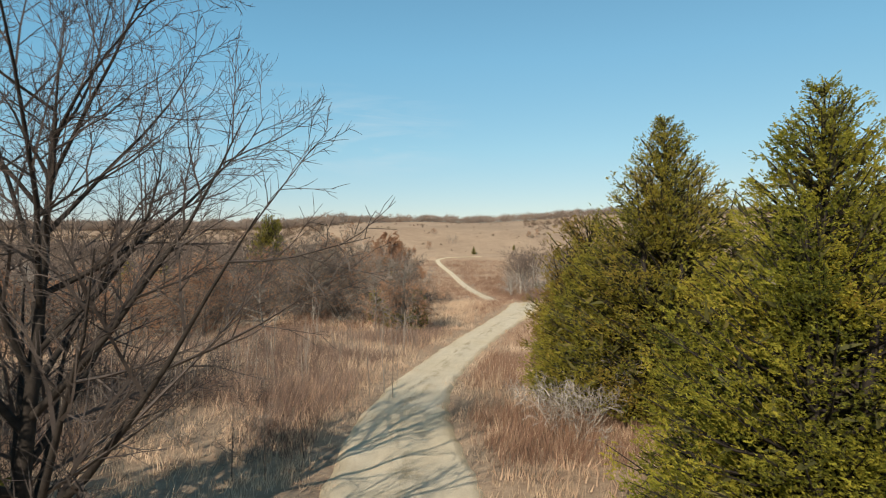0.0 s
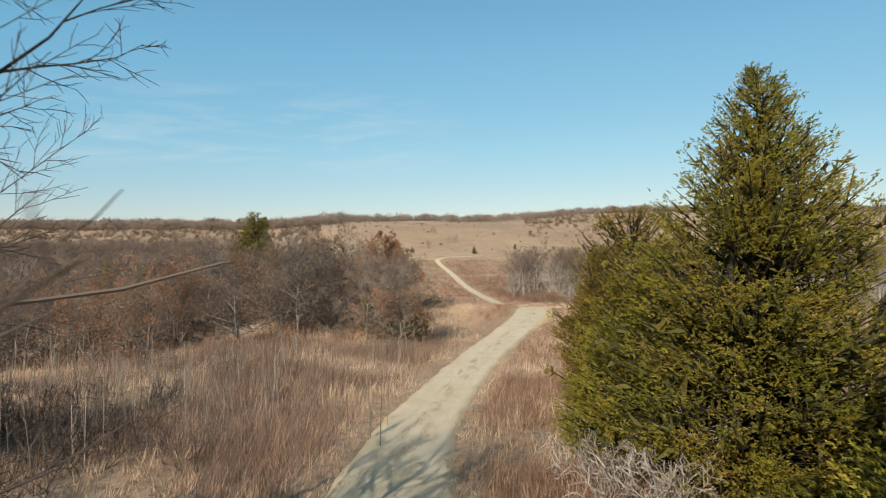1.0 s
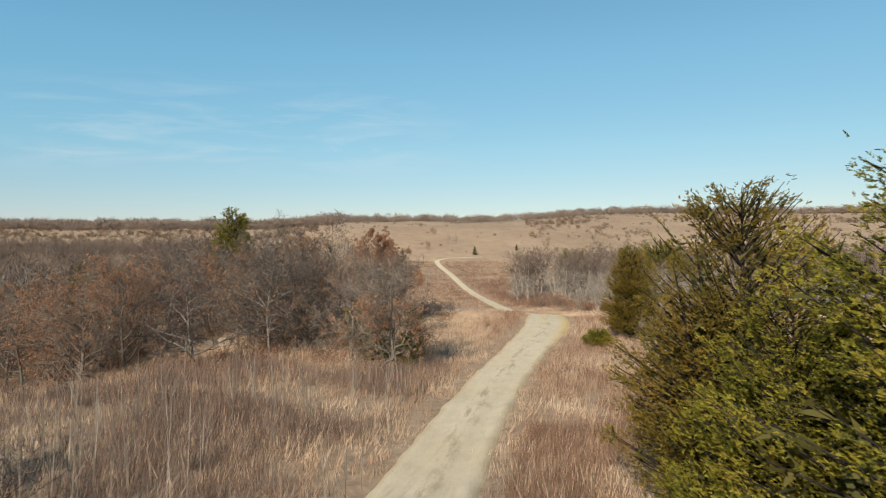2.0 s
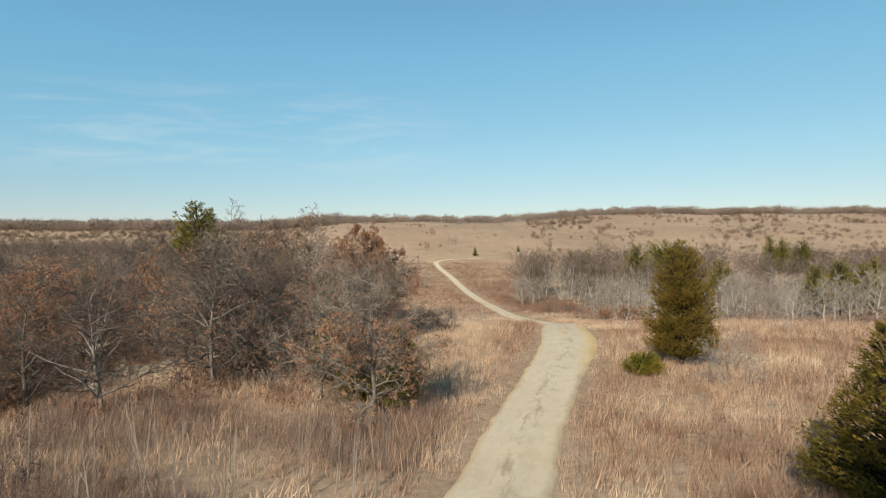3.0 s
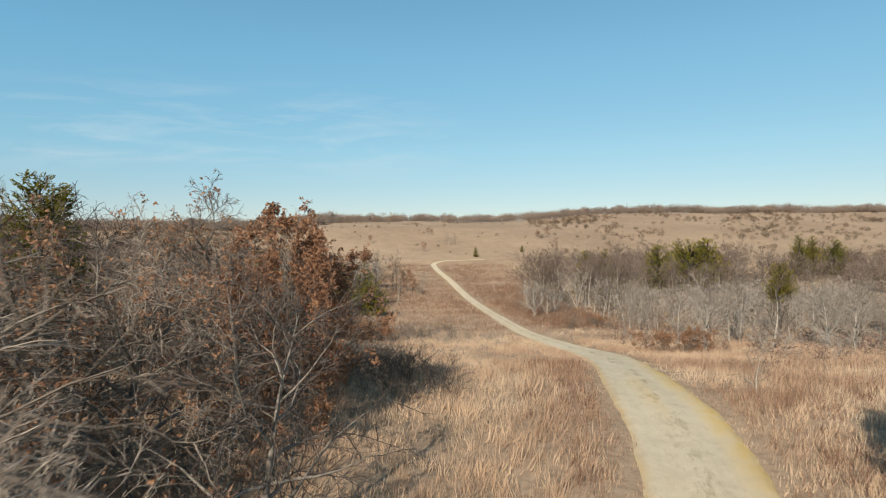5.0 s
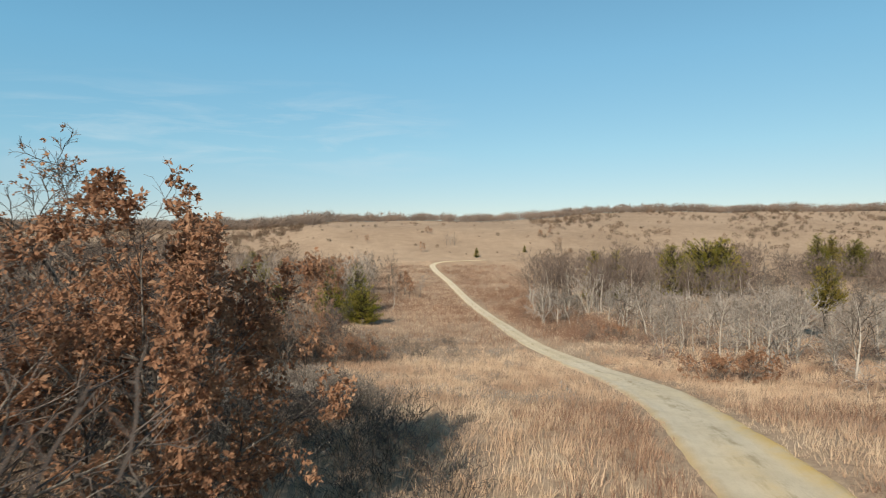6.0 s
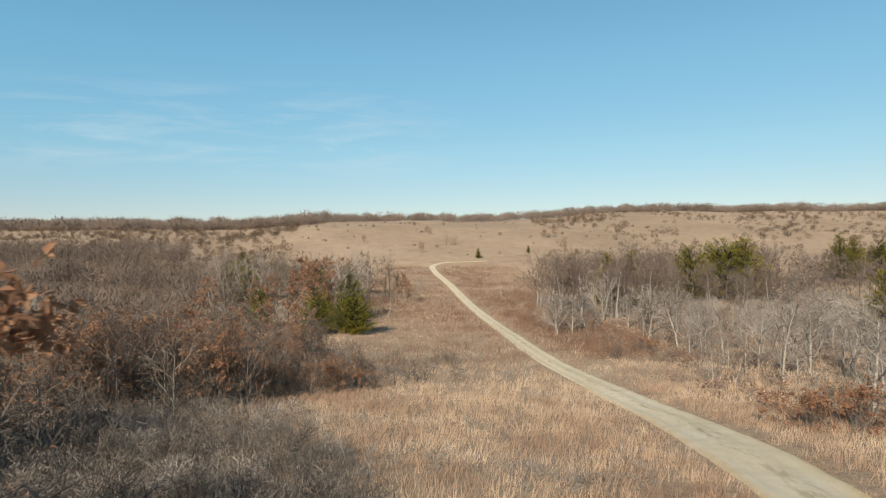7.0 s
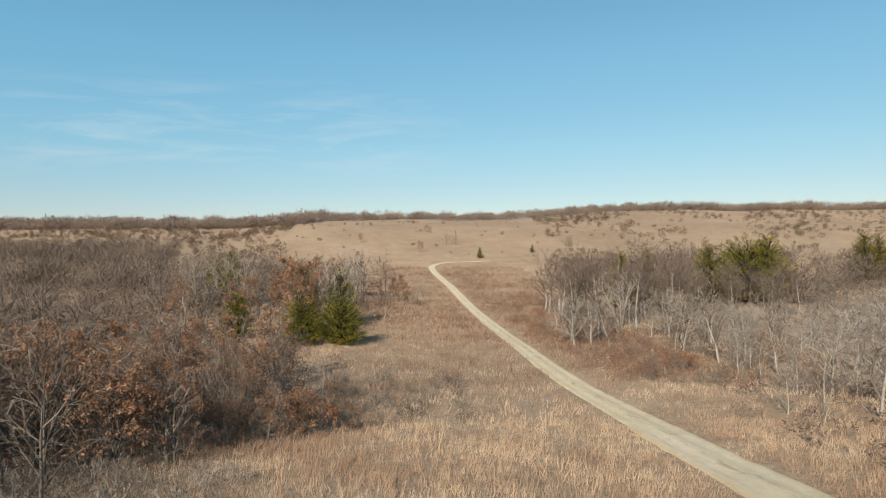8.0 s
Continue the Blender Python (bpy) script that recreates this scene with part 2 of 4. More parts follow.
def tubes(segs, sides):
    """Tapered prisms along segments, rows of x0 y0 z0 x1 y1 z1 r0 r1."""
    s = np.asarray(segs, dtype=float)
    a, b, r0, r1 = s[:, 0:3], s[:, 3:6], s[:, 6], s[:, 7]
    d = norm(b - a)
    ref = np.where(np.abs(d[:, 2:3]) > 0.8, np.array([[1.0, 0, 0]]), np.array([[0, 0, 1.0]]))
    u = norm(np.cross(d, ref))
    w = np.cross(d, u)
    ang = np.arange(sides) * 2 * np.pi / sides
    ring = u[:, None] * np.cos(ang)[None, :, None] + w[:, None] * np.sin(ang)[None, :, None]
    va, vb = a[:, None] + ring * r0[:, None, None], b[:, None] + ring * r1[:, None, None]
    v = np.concatenate([va, vb], axis=1).reshape(-1, 3)
    i = np.arange(sides)
    q = np.stack([i, (i + 1) % sides, sides + (i + 1) % sides, sides + i], axis=1)
    f = (np.arange(len(s))[:, None, None] * 2 * sides + q[None]).reshape(-1, 4)
    return v, f


def runs(segs, pieces, sides):
    """Tapered tubes along branches of that many pieces each, whose segments follow one another."""
    s = np.asarray(segs, dtype=float).reshape(-1, pieces, 8)
    p = np.concatenate([s[:, :, 0:3], s[:, -1:, 3:6]], axis=1)
    rad = np.concatenate([s[:, :, 6], s[:, -1:, 7]], axis=1)
    t = norm(np.gradient(p, axis=1) if pieces > 1 else np.repeat(p[:, 1:] - p[:, :1], 2, axis=1))
    mean = norm(p[:, -1] - p[:, 0])
    ref = np.where(np.abs(mean[:, 2:3]) > 0.75, np.array([[1.0, 0.1, 0]]), np.array([[0.1, 0, 1.0]]))[:, None]
    u = norm(np.cross(t, np.broadcast_to(ref, t.shape)))
    w = np.cross(t, u)
    ang = np.arange(sides) * 2 * np.pi / sides
    v = p[:, :, None] + (u[:, :, None] * np.cos(ang)[:, None] + w[:, :, None] * np.sin(ang)[:, None]) * rad[:, :, None, None]
    i = np.arange(sides)
    q = np.stack([i, (i + 1) % sides, sides + (i + 1) % sides, sides + i], axis=1)
    one = (np.arange(pieces)[:, None, None] * sides + q[None]).reshape(-1, 4)
    f = (np.arange(len(s))[:, None, None] * (pieces + 1) * sides + one[None]).reshape(-1, 4)
    return v.reshape(-1, 3), f


def join(*vf):
    vs, fs, n = [], [], 0
    for v, f in vf:
        vs.append(v)
        fs.append(np.asarray(f) + n)
        n += len(v)
    return np.concatenate(vs), np.concatenate(fs)


# ---------------------------------------------------------------- the lie of the land
ROAD_Y = [-80, -20, 13, 22, 30, 36, 42, 50, 58, 65, 70, 76, 82, 88, 95, 105, 118, 127, 138, 150, 163, 180, 200, 222, 245, 269, 287, 300, 318, 333]
ROAD_X = [1.5, 0.4, -0.7, -1.7, -1.6, -0.5, 0.8, 2.6, 4.9, 7.0, 8.6, 10.3, 11.3, 12.2, 13.7, 15.4, 16.4, 15.7, 15.1, 13.9, 13.0, 12.6, 11.7, 10.2, 8.2, 5.8, 3.8, 1.6, -1.5, -3.2]
HALF_Y = [13, 17, 22, 26, 30, 40, 50, 60, 66, 72, 79, 88, 95, 109, 117, 127, 140, 150, 166, 190, 250, 340]
HALF_W = [2.6, 2.5, 2.2, 1.95, 1.8, 1.7, 1.7, 1.8, 1.95, 2.3, 2.45, 2.35, 2.2, 2.4, 2.1, 2.0, 1.75, 1.6, 1.5, 1.45, 1.4, 1.3]
LAND_Y = [-300, -60, 10, 25, 40, 55, 70, 85, 100, 115, 130, 150, 170, 190, 210, 235, 260, 290, 320, 350]
LAND_Z = [2.5, 2.4, 2.2, 1.9, 1.5, 1.35, 1.45, 1.35, -0.1, -1.95, -3.4, -4.5, -5.1, -5.8, -6.2, -5.9, -4.7, -2.4, 0.7, 4.3]
FAR_Y = [350, 390, 430, 470, 520, 600, 680, 730, 800, 1300, 5000]
KNOLL_Z = [4.3, 11.5, 19.0, 25.6, 29.6, 32.5, 39.5, 42.0, 40, 20, 0]
WEST_Z = [4.3, 7.0, 10.5, 14.5, 19.0, 26.0, 32.0, 34.0, 33, 15, 0]
EAST_Z = [4.3, 9.0, 15.0, 22.0, 29.0, 39.5, 48.0, 52.0, 50, 25, 0]


def smooth_interp(x, xs, ys, width=8.0, n=7):
    x = np.asarray(x, dtype=float)
    return sum(np.interp(x + o, xs, ys) for o in np.linspace(-width, width, n)) / n


def wob(x, y, scale, seed):
    """Cheap smooth unevenness from a few sines."""
    r = np.random.RandomState(seed)
    out = 0
    for _ in range(6):
        a, p, k = r.uniform(0, 2 * np.pi), r.uniform(0, 6.28), r.uniform(0.6, 1.7) / scale
        out = out + np.sin((x * np.cos(a) + y * np.sin(a)) * k * 6.28 + p)
    return out / 6


def road_line():
    ys = np.arange(-80, 334, 1.0)
    xs = smooth_interp(ys, ROAD_Y, ROAD_X, 5.0, 9)
    line = list(zip(xs, ys))
    x, y, head = xs[-1], ys[-1], math.atan2(1, -0.07)
    while x < 22:
        head -= 0.085 if head > 0.25 else 0.0
        x, y = x + math.cos(head), y + math.sin(head)
        line.append((x, y))
    return np.array(line)


LINE = road_line()


def road_distance(x, y):
    """Distance to the road's middle line, and on which side."""
    x, y = np.asarray(x, dtype=float), np.asarray(y, dtype=float)
    best, side = np.full(x.shape, 1e9), np.zeros(x.shape)
    tang = np.gradient(LINE, axis=0)
    for k in range(0, len(LINE), 1):
        near = np.abs(y - LINE[k, 1]) < 12
        if not near.any():
            continue
        dx, dy = x[near] - LINE[k, 0], y[near] - LINE[k, 1]
        d = np.hypot(dx, dy)
        b, s = best[near], side[near]
        up = d < b
        b[up] = d[up]
        s[up] = np.sign(dx * tang[k, 1] - dy * tang[k, 0])[up]
        best[near], side[near] = b, s
    return best, side


def land(x, y):
    """Height of the open ground, without the road's bed."""
    x, y = np.asarray(x, dtype=float), np.asarray(y, dtype=float)
    z = smooth_interp(y, LAND_Y, LAND_Z)
    u = x / np.maximum(y, 100.0)
    wl = np.clip((u + 0.30) / 0.16, 0, 1)
    wr = np.clip((u - 0.08) / 0.22, 0, 1)
    wl, wr = wl * wl * (3 - 2 * wl), wr * wr * (3 - 2 * wr)
    k, w, e = (smooth_interp(y, FAR_Y, zz, 25.0) for zz in (KNOLL_Z, WEST_Z, EAST_Z))
    far = (w * (1 - wl) + k * wl) * (1 - wr) + e * wr
    t = np.clip((y - 335) / 30, 0, 1)
    z = z * (1 - t) + far * t
    dip = np.clip((-x - 14) / 20, 0, 1) * np.exp(-((y - 65) / 22) ** 2)
    z = z - 3.2 * dip * dip * (3 - 2 * dip)
    away = np.clip((np.abs(x) - 5) / 30, 0, 1)
    z = z + wob(x, y, 26.0, 3) * 0.45 * away + wob(x, y, 140.0, 5) * 2.2 * np.clip((y - 360) / 150, 0, 1) + wob(x, y, 7.0, 9) * 0.06 * np.clip((150 - y) / 30, 0, 1)
    return z


def land_at(x, y):
    return float(land(np.array([x]), np.array([y]))[0])


def spaced(a, b, step, grow, limit):
    out = [a]
    while out[-1] < b:
        out.append(out[-1] + step)
        step = min(step * grow, limit)
    return out


def build_ground():
    right = spaced(0, 2600, 0.7, 1.07, 100)
    cols = np.array([-v for v in reversed(right[1:])] + right)
    rows = np.array([-v for v in reversed(spaced(1.0, 600, 1.2, 1.12, 60))] + list(np.arange(0, 130, 0.9)) + list(np.arange(130, 380, 2.2)) + spaced(380, 4200, 3.0, 1.035, 90))
    s, y = np.meshgrid(cols, rows)
    xc = np.interp(y, LINE[:414, 1], LINE[:414, 0])
    fade = np.clip(1 - np.abs(s) / 120, 0, 1)
    x = s + xc * fade
    z = land(x, y)
    close = (np.abs(s) < 40) & (y > -85) & (y < 380)
    d, side = road_distance(x[close], y[close])
    half = np.interp(y[close], HALF_Y, HALF_W)
    z[close] -= 0.22 * np.clip((half - 0.05 - d) / 0.6, 0, 1)
    v = np.stack([x, y, z], axis=-1).reshape(-1, 3)
    h, w = s.shape
    i = (np.arange(h - 1)[:, None] * w + np.arange(w - 1)[None]).ravel()
    f = np.stack([i, i + 1, i + 1 + w, i + w], axis=1)
    tagged(new("ground", mesh_of("ground", v, f, M_GROUND, True)), "rolling dry winter prairie ground of straw-brown soil", "ground", kind="structure")


def build_road():
    pts = np.concatenate([np.stack([np.interp(np.arange(0, len(LINE) - 1, 0.5), np.arange(len(LINE)), LINE[:, j]) for j in (0, 1)], axis=1)])
    t = norm(np.gradient(pts, axis=0))
    n = np.stack([t[:, 1], -t[:, 0]], axis=1)
    k = np.arange(len(pts)) * 0.5
    wide = smooth_interp(pts[:, 1], HALF_Y, HALF_W, 3.0)
    across = np.array([-1.0, -0.93, -0.8, -0.6, -0.42, -0.25, -0.1, 0.1, 0.25, 0.42, 0.6, 0.8, 0.93, 1.0])
    shape = np.array([-0.14, -0.04, 0.05, -0.02, -0.04, 0.02, 0.05, 0.05, 0.02, -0.04, -0.02, 0.05, -0.04, -0.14])
    rag_l, rag_r = wob(k, k * 0, 3.0, 21) * 0.13 + wob(k, k * 0, 0.9, 22) * 0.08, wob(k, k * 0, 3.4, 23) * 0.13 + wob(k, k * 0, 1.1, 24) * 0.08
    half = np.where(across[None] < 0, (wide + rag_l)[:, None], (wide + rag_r)[:, None])
    x, y = pts[:, 0:1] + n[:, 0:1] * across * half, pts[:, 1:2] + n[:, 1:2] * across * half
    z0 = land(pts[:, 0], pts[:, 1])[:, None]
    z = z0 * 0.7 + land(x, y) * 0.3 + shape[None] + wob(x, y, 1.7, 31) * 0.025 + 0.02
    far = np.clip((pts[:, 1:2] - 140) / 150, 0, 1)
    z = z + far * 0.12
    v = np.stack([x, y, z], axis=-1).reshape(-1, 3)
    h, w = x.shape
    i = (np.arange(h - 1)[:, None] * w + np.arange(w - 1)[None]).ravel()
    f = np.stack([i, i + 1, i + 1 + w, i + w], axis=1)
    me = mesh_of("road", v, f, M_ROAD, True)
    clay = np.clip((across - 0.5) * 5, 0, 1)[None] * np.exp(-((pts[:, 1:2] - 84) / 18) ** 4) + 0.45 * np.clip((-across - 0.8) * 6, 0, 1)[None] * np.exp(-((pts[:, 1:2] - 76) / 30) ** 4)
    clay = clay + 0.6 * np.exp(-((across[None] + 0.15) / 0.1) ** 2) * np.exp(-((pts[:, 1:2] - 84) / 6) ** 4)
    for key, val in (("across", np.tile(across, len(pts))), ("along", np.repeat(k, len(across))), ("clay", clay.ravel())):
        me.attributes.new(key, "FLOAT", "POINT").data.foreach_set("value", val.astype(np.float32))
    tagged(new("road", me), "pale limestone gravel two-track farm road with worn ruts", "road", kind="structure")


build_ground()
build_road()


# ---------------------------------------------------------------- trees
def slivers(r, c, up, ln, wd):
    """Upright three-cornered blades from c along up."""
    n = len(c)
    up = norm(up)
    s = norm(np.cross(up, r.normal(0, 1, (n, 3))))
    v = np.stack([c - s * wd[:, None], c + s * wd[:, None], c + up * ln[:, None]], axis=1).reshape(-1, 3)
    return v, np.arange(n * 3).reshape(-1, 3)


def grow(r, segs, tips, p, d, length, radius, level, plan):
    """One branch and, by the plan, those that spring from it. plan[level]: (pieces, bend, lift, children, from, angle, shorter)."""
    pieces, bend, lift, kids, start, angle, ratio = plan[level]
    pts, step = [np.array(p, dtype=float)], length / pieces
    d = d / np.linalg.norm(d)
    ways = []
    for i in range(pieces):
        d = d + r.normal(0, bend, 3) + np.array([0, 0, lift])
        d = d / np.linalg.norm(d)
        a = pts[-1]
        b = a + d * step
        r0, r1 = radius * (1 - 0.92 * i / pieces), radius * (1 - 0.92 * (i + 1) / pieces)
        segs[level].append((*a, *b, r0, r1))
        pts.append(b)
        ways.append(d)
    if level + 1 >= len(plan):
        tips.append((*pts[-1], *d))
        if pieces > 1:
            tips.append((*pts[-2], *d))
        return
    twist = r.uniform(0, 6.28)
    for c in range(kids):
        u = start + (1 - start) * (c + r.uniform(0, 1)) / kids
        i = min(int(u * pieces), pieces - 1)
        q = pts[i] + (pts[i + 1] - pts[i]) * (u * pieces - i)
        w = ways[i]
        twist += 2.4 + r.normal(0, 0.4)
        ref = np.array([1.0, 0, 0]) if abs(w[2]) > 0.8 else np.array([0, 0, 1.0])
        e1 = np.cross(w, ref)
        e1 /= np.linalg.norm(e1)
        e2 = np.cross(w, e1)
        side = e1 * math.cos(twist) + e2 * math.sin(twist)
        an = radians(angle) * r.uniform(0.75, 1.25)
        dd = w * math.cos(an) + side * math.sin(an)
        ln = length * ratio * (1.15 - 0.55 * u) * r.uniform(0.75, 1.2)
        grow(r, segs, tips, q, dd, ln, max(radius * (1 - 0.75 * u) * 0.6, 0.006), level + 1, plan)


def leaf_quads(r, tips, count, size, droop=0.3):
    """Small curled leaves, two triangles each, bent along the middle, round the twigs' ends."""
    t = np.asarray(tips)
    thick = wob(t[:, 0] + 0.7 * t[:, 2], t[:, 1] - 0.6 * t[:, 2], 2.6, count) > 0.02
    t = t[thick] if thick.sum() > 30 else t
    tufts = r.randint(0, len(t), count // 5 + 1)
    mid = t[tufts, :3] + r.normal(0, size * 1.5, (len(tufts), 3))
    k = np.arange(count) // 5
    a = norm(r.normal(0, 1, (count, 3)) + t[tufts[k], 3:6] * 0.5 + np.array([0, 0, -droop]))
    c = mid[k] + a * size * r.uniform(0.7, 1.5, (count, 1))
    b = norm(np.cross(a, r.normal(0, 1, (count, 3))))
    nn = np.cross(a, b)
    s = size * r.uniform(0.6, 1.3, (count, 1))
    v = np.stack([c - a * s, c + b * s * 0.6 + nn * s * 0.25, c + a * s, c - b * s * 0.6 + nn * s * 0.25], axis=1).reshape(-1, 3)
    i = np.arange(count)[:, None] * 4
    f = np.concatenate([i + np.array([[0, 1, 2]]), i + np.array([[0, 2, 3]])])
    return v, f


def bare_tree(name, label, seed, height, plan, lean=(0, 0), stems=1, girth=0.02, mats=None, leaves=0, leaf=0.07, sides=(7, 5, 3, 3, 3), twig_min=0.008, group="", fan=0.28, category="tree", low=None, limbs=False, slim=False):
    """A leafless tree or shrub: trunk with its limbs, a crown of twigs, and what dead leaves it has kept. Its height is the crown's."""
    mats = mats or (M_BARK_OAK, M_TWIG)
    r = np.random.RandomState(seed)
    fine_segs, tips, wood = [[] for _ in plan[2:]], [], []
    for s in range(stems):
        a = r.uniform(0, 6.28)
        off = 0.0 if stems == 1 else 0.12 + 0.05 * stems
        d = np.array([lean[0] + math.cos(a) * fan * (stems > 1), lean[1] + math.sin(a) * fan * (stems > 1), 1.0])
        segs = [[] for _ in plan]
        grow(r, segs, tips, (math.cos(a) * off, math.sin(a) * off, -0.1), d, height * (1 if s == 0 else r.uniform(0.7, 1)), height * girth / math.sqrt(stems), 0, plan)
        wood.append(segs[:2])
        for have, got in zip(fine_segs, segs[2:]):
            have += got
    tips = np.array(tips)
    k = height / np.percentile(tips[:, 2], 99.5)
    tips[:, :3] *= k
    segs = [None, None] + [np.array(sg) * k for sg in fine_segs]
    root = tagged(new(name), label, category, group)
    stem, boughs = "trunk" if category == "tree" else "stem", []
    for main, side in wood:
        main, side = np.array(main) * k, np.array(side) * k
        if limbs:
            body = part(stem, mesh_of(stem, *runs(main, plan[0][0], sides[0]), mats[0], True), root)
            for one in np.split(side, len(side) // plan[1][0]):
                part("limb", mesh_of("limb", *runs(one, plan[1][0], sides[1]), mats[0], True), body)
        elif slim:
            part(stem, mesh_of(stem, *runs(main, plan[0][0], sides[0]), mats[0], True), root)
            boughs.append(runs(side, plan[1][0], 3))
        else:
            part(stem, mesh_of(stem, *join(runs(main, plan[0][0], sides[0]), runs(side, plan[1][0], sides[1])), mats[0], True), root)
    fine = []
    for sg, sd in zip(segs[2:], sides[2:]):
        k = (1.4, 1.0, 0.8)[len(fine)] * twig_min if len(plan) > 3 else twig_min
        sg[:, 6:8] = np.maximum(sg[:, 6:8], [k, k * 0.55])
        fine.append(runs(sg, plan[2 + len(fine)][0], sd))
    part("crown", mesh_of("crown", *join(*boughs, *fine), mats[1]), root)
    if leaves:
        if low:
            tips = tips[tips[:, 2] < low * height]
        part("foliage", mesh_of("foliage", *leaf_quads(r, tips, leaves, leaf), M_OAK_LEAF), root, "rust-brown dead leaves still clinging")
    return root


def spray_shapes(r, n=8, leaflets=10):
    """Feathery sprays of scale foliage: short blades that leave a stalk at a slant, most of them in one fan."""
    out = []
    for _ in range(n):
        vs, fs = [], []
        for j in range(leaflets):
            t = (j + r.uniform(0, 1)) / leaflets
            o = np.array([t * 0.7, r.normal(0, 0.05), r.normal(0, 0.04)])
            e, q = radians(r.uniform(10, 62)) * r.choice([-1, 1]), r.normal(0, 0.5)
            d = np.array([math.cos(e), math.sin(e) * math.cos(q), math.sin(e) * math.sin(q)])
            ln, wd = r.uniform(0.26, 0.5) * (1.15 - 0.45 * t), r.uniform(0.06, 0.115)
            w = np.cross(d, np.array([0, 0, 1.0]) + r.normal(0, 0.75, 3))
            w /= np.linalg.norm(w)
            k = len(vs)
            vs += [o + w * wd, o - w * wd, o + d * ln]
            fs += [(k, k + 1, k + 2)]
        out.append((np.array(vs), np.array(fs)))
    return out


def plumes(r, places, ways, size, shapes):
    """Plumes at places, pointing along ways."""
    places, ways = np.asarray(places), norm(np.asarray(ways))
    up = norm(np.cross(np.cross(ways, r.normal(0, 0.5, ways.shape) + np.array([0, 0, 1.0])), ways))
    sd = np.cross(up, ways)
    s = size * r.uniform(0.65, 1.35, len(places))
    kind = r.randint(0, len(shapes), len(places))
    got = []
    for i, (v, f) in enumerate(shapes):
        k = kind == i
        if not k.any():
            continue
        rot = np.stack([ways[k], sd[k], up[k]], axis=1)
        vv = np.einsum("vi,nij->nvj", v, rot) * s[k][:, None, None] + places[k][:, None]
        ff = f[None] + (np.arange(k.sum()) * len(v))[:, None, None]
        got.append((vv.reshape(-1, 3), ff.reshape(-1, 3)))
    return join(*got)


def cedar(name, label, seed, height, radius, boughs=150, per=40, size=0.3, mat=None, skirt=0.04, columnar=0.5, leaders=1, group="", leaflets=10, core=1500, tops=None):
    """An eastern red cedar: trunk, boughs in uneven tiers, flat branchlets off both their sides and sprays of scale
    foliage on those. Darker slivers inside carry the crown's shade in their colour.
    """
    r = np.random.RandomState(seed)
    segs, at, way, big = [], [], [], []
    tops = [(0.0, 0.0, height)] + (tops or [(r.uniform(-0.35, 0.35) * radius, r.uniform(-0.35, 0.35) * radius, height * r.uniform(0.72, 0.88)) for _ in range(leaders - 1)])
    leaders = len(tops)
    for tx, ty, th in tops:
        segs.append((0, 0, -0.2, tx * 0.6, ty * 0.6, th * 0.5, 0.02 * height, 0.011 * height))
        segs.append((tx * 0.6, ty * 0.6, th * 0.5, tx, ty, th, 0.011 * height, 0.012))
    tiers = max(boughs // (2 if per > 24 else 1), 1)
    tier_u, tier_a, tier_k = skirt + (1 - skirt) * r.uniform(0, 1, tiers) ** 1.3, r.uniform(0, 6.28, tiers), r.uniform(0.72, 1.1, tiers)
    tier_top = np.where(r.uniform(0, 1, tiers) < (1.0 if leaders == 1 else 0.6), 0, r.randint(min(1, leaders - 1), leaders, tiers))
    for b in range(boughs):
        q = b % tiers
        tx, ty, th = tops[tier_top[q]]
        main = tier_top[q] == 0
        u = float(np.clip(tier_u[q] + r.normal(0, 0.03), skirt, 0.99))
        frac = u * (th / height)
        room = th / height - frac if main else (th / height - frac) * 1.1
        reach = radius * max(room, 0) ** columnar * min(1.0, 0.7 + frac * 2.0) * tier_k[q] * r.uniform(0.84, 1.06) + 0.12
        reach *= 1 if main else 0.62
        a = tier_a[q] + r.normal(0, 0.45)
        rise = r.uniform(0.0, 0.3) + 0.95 * frac ** 1.5
        base = np.array([tx * frac, ty * frac, max(u * th - reach * rise * 0.75, 0.12)])
        out, side = np.array([math.cos(a), math.sin(a), 0.0]), np.array([-math.sin(a), math.cos(a), 0.0])
        n = max(14 if per > 24 else 8, int(per * (0.3 + 1.0 * reach / radius)))
        twigs = max(4, n // 6)
        j = r.randint(0, twigs, n)
        along = (0.98 - (0.62 + 0.3 * (frac > 0.6)) * r.uniform(0, 1, twigs) ** 1.35)[j]
        hand = np.where(np.arange(twigs) % 2 == 0, 1.0, -1.0)[j] * r.uniform(0.5, 1.0, twigs)[j]
        span = reach * 0.36 * (1.12 - along) + 0.16
        f = r.uniform(0.1, 1.0, n)
        dirs = out * 0.75 + side * hand[:, None] * 0.85 + np.array([0, 0, 1.0]) * (0.10 + 0.3 * frac + r.normal(0, 0.12, twigs)[j])[:, None]
        pos = base + reach * (out * along[:, None] + np.array([0, 0, 1.0]) * (rise * along + 0.16 * along ** 3)[:, None]) + dirs * (f * span)[:, None]
        pos = pos + r.normal(0, 1, (n, 3)) * np.array([0.07, 0.07, 0.085]) * (0.4 + 0.6 * min(reach, 2.0))
        pos[:, 2] = np.maximum(pos[:, 2], 0.1)
        big.append(np.full(n, size * min(1.0, 0.5 + 0.4 * reach)))
        end = base + out * reach + np.array([0, 0, rise + 0.16]) * reach
        segs.append((*base, *(base + out * reach * 0.6 + np.array([0, 0, 0.6 * rise + 0.04]) * reach), 0.012 + 0.012 * reach, 0.01 + 0.005 * reach))
        segs.append((*segs[-1][3:6], *end, 0.01 + 0.005 * reach, 0.008))
        at.append(pos)
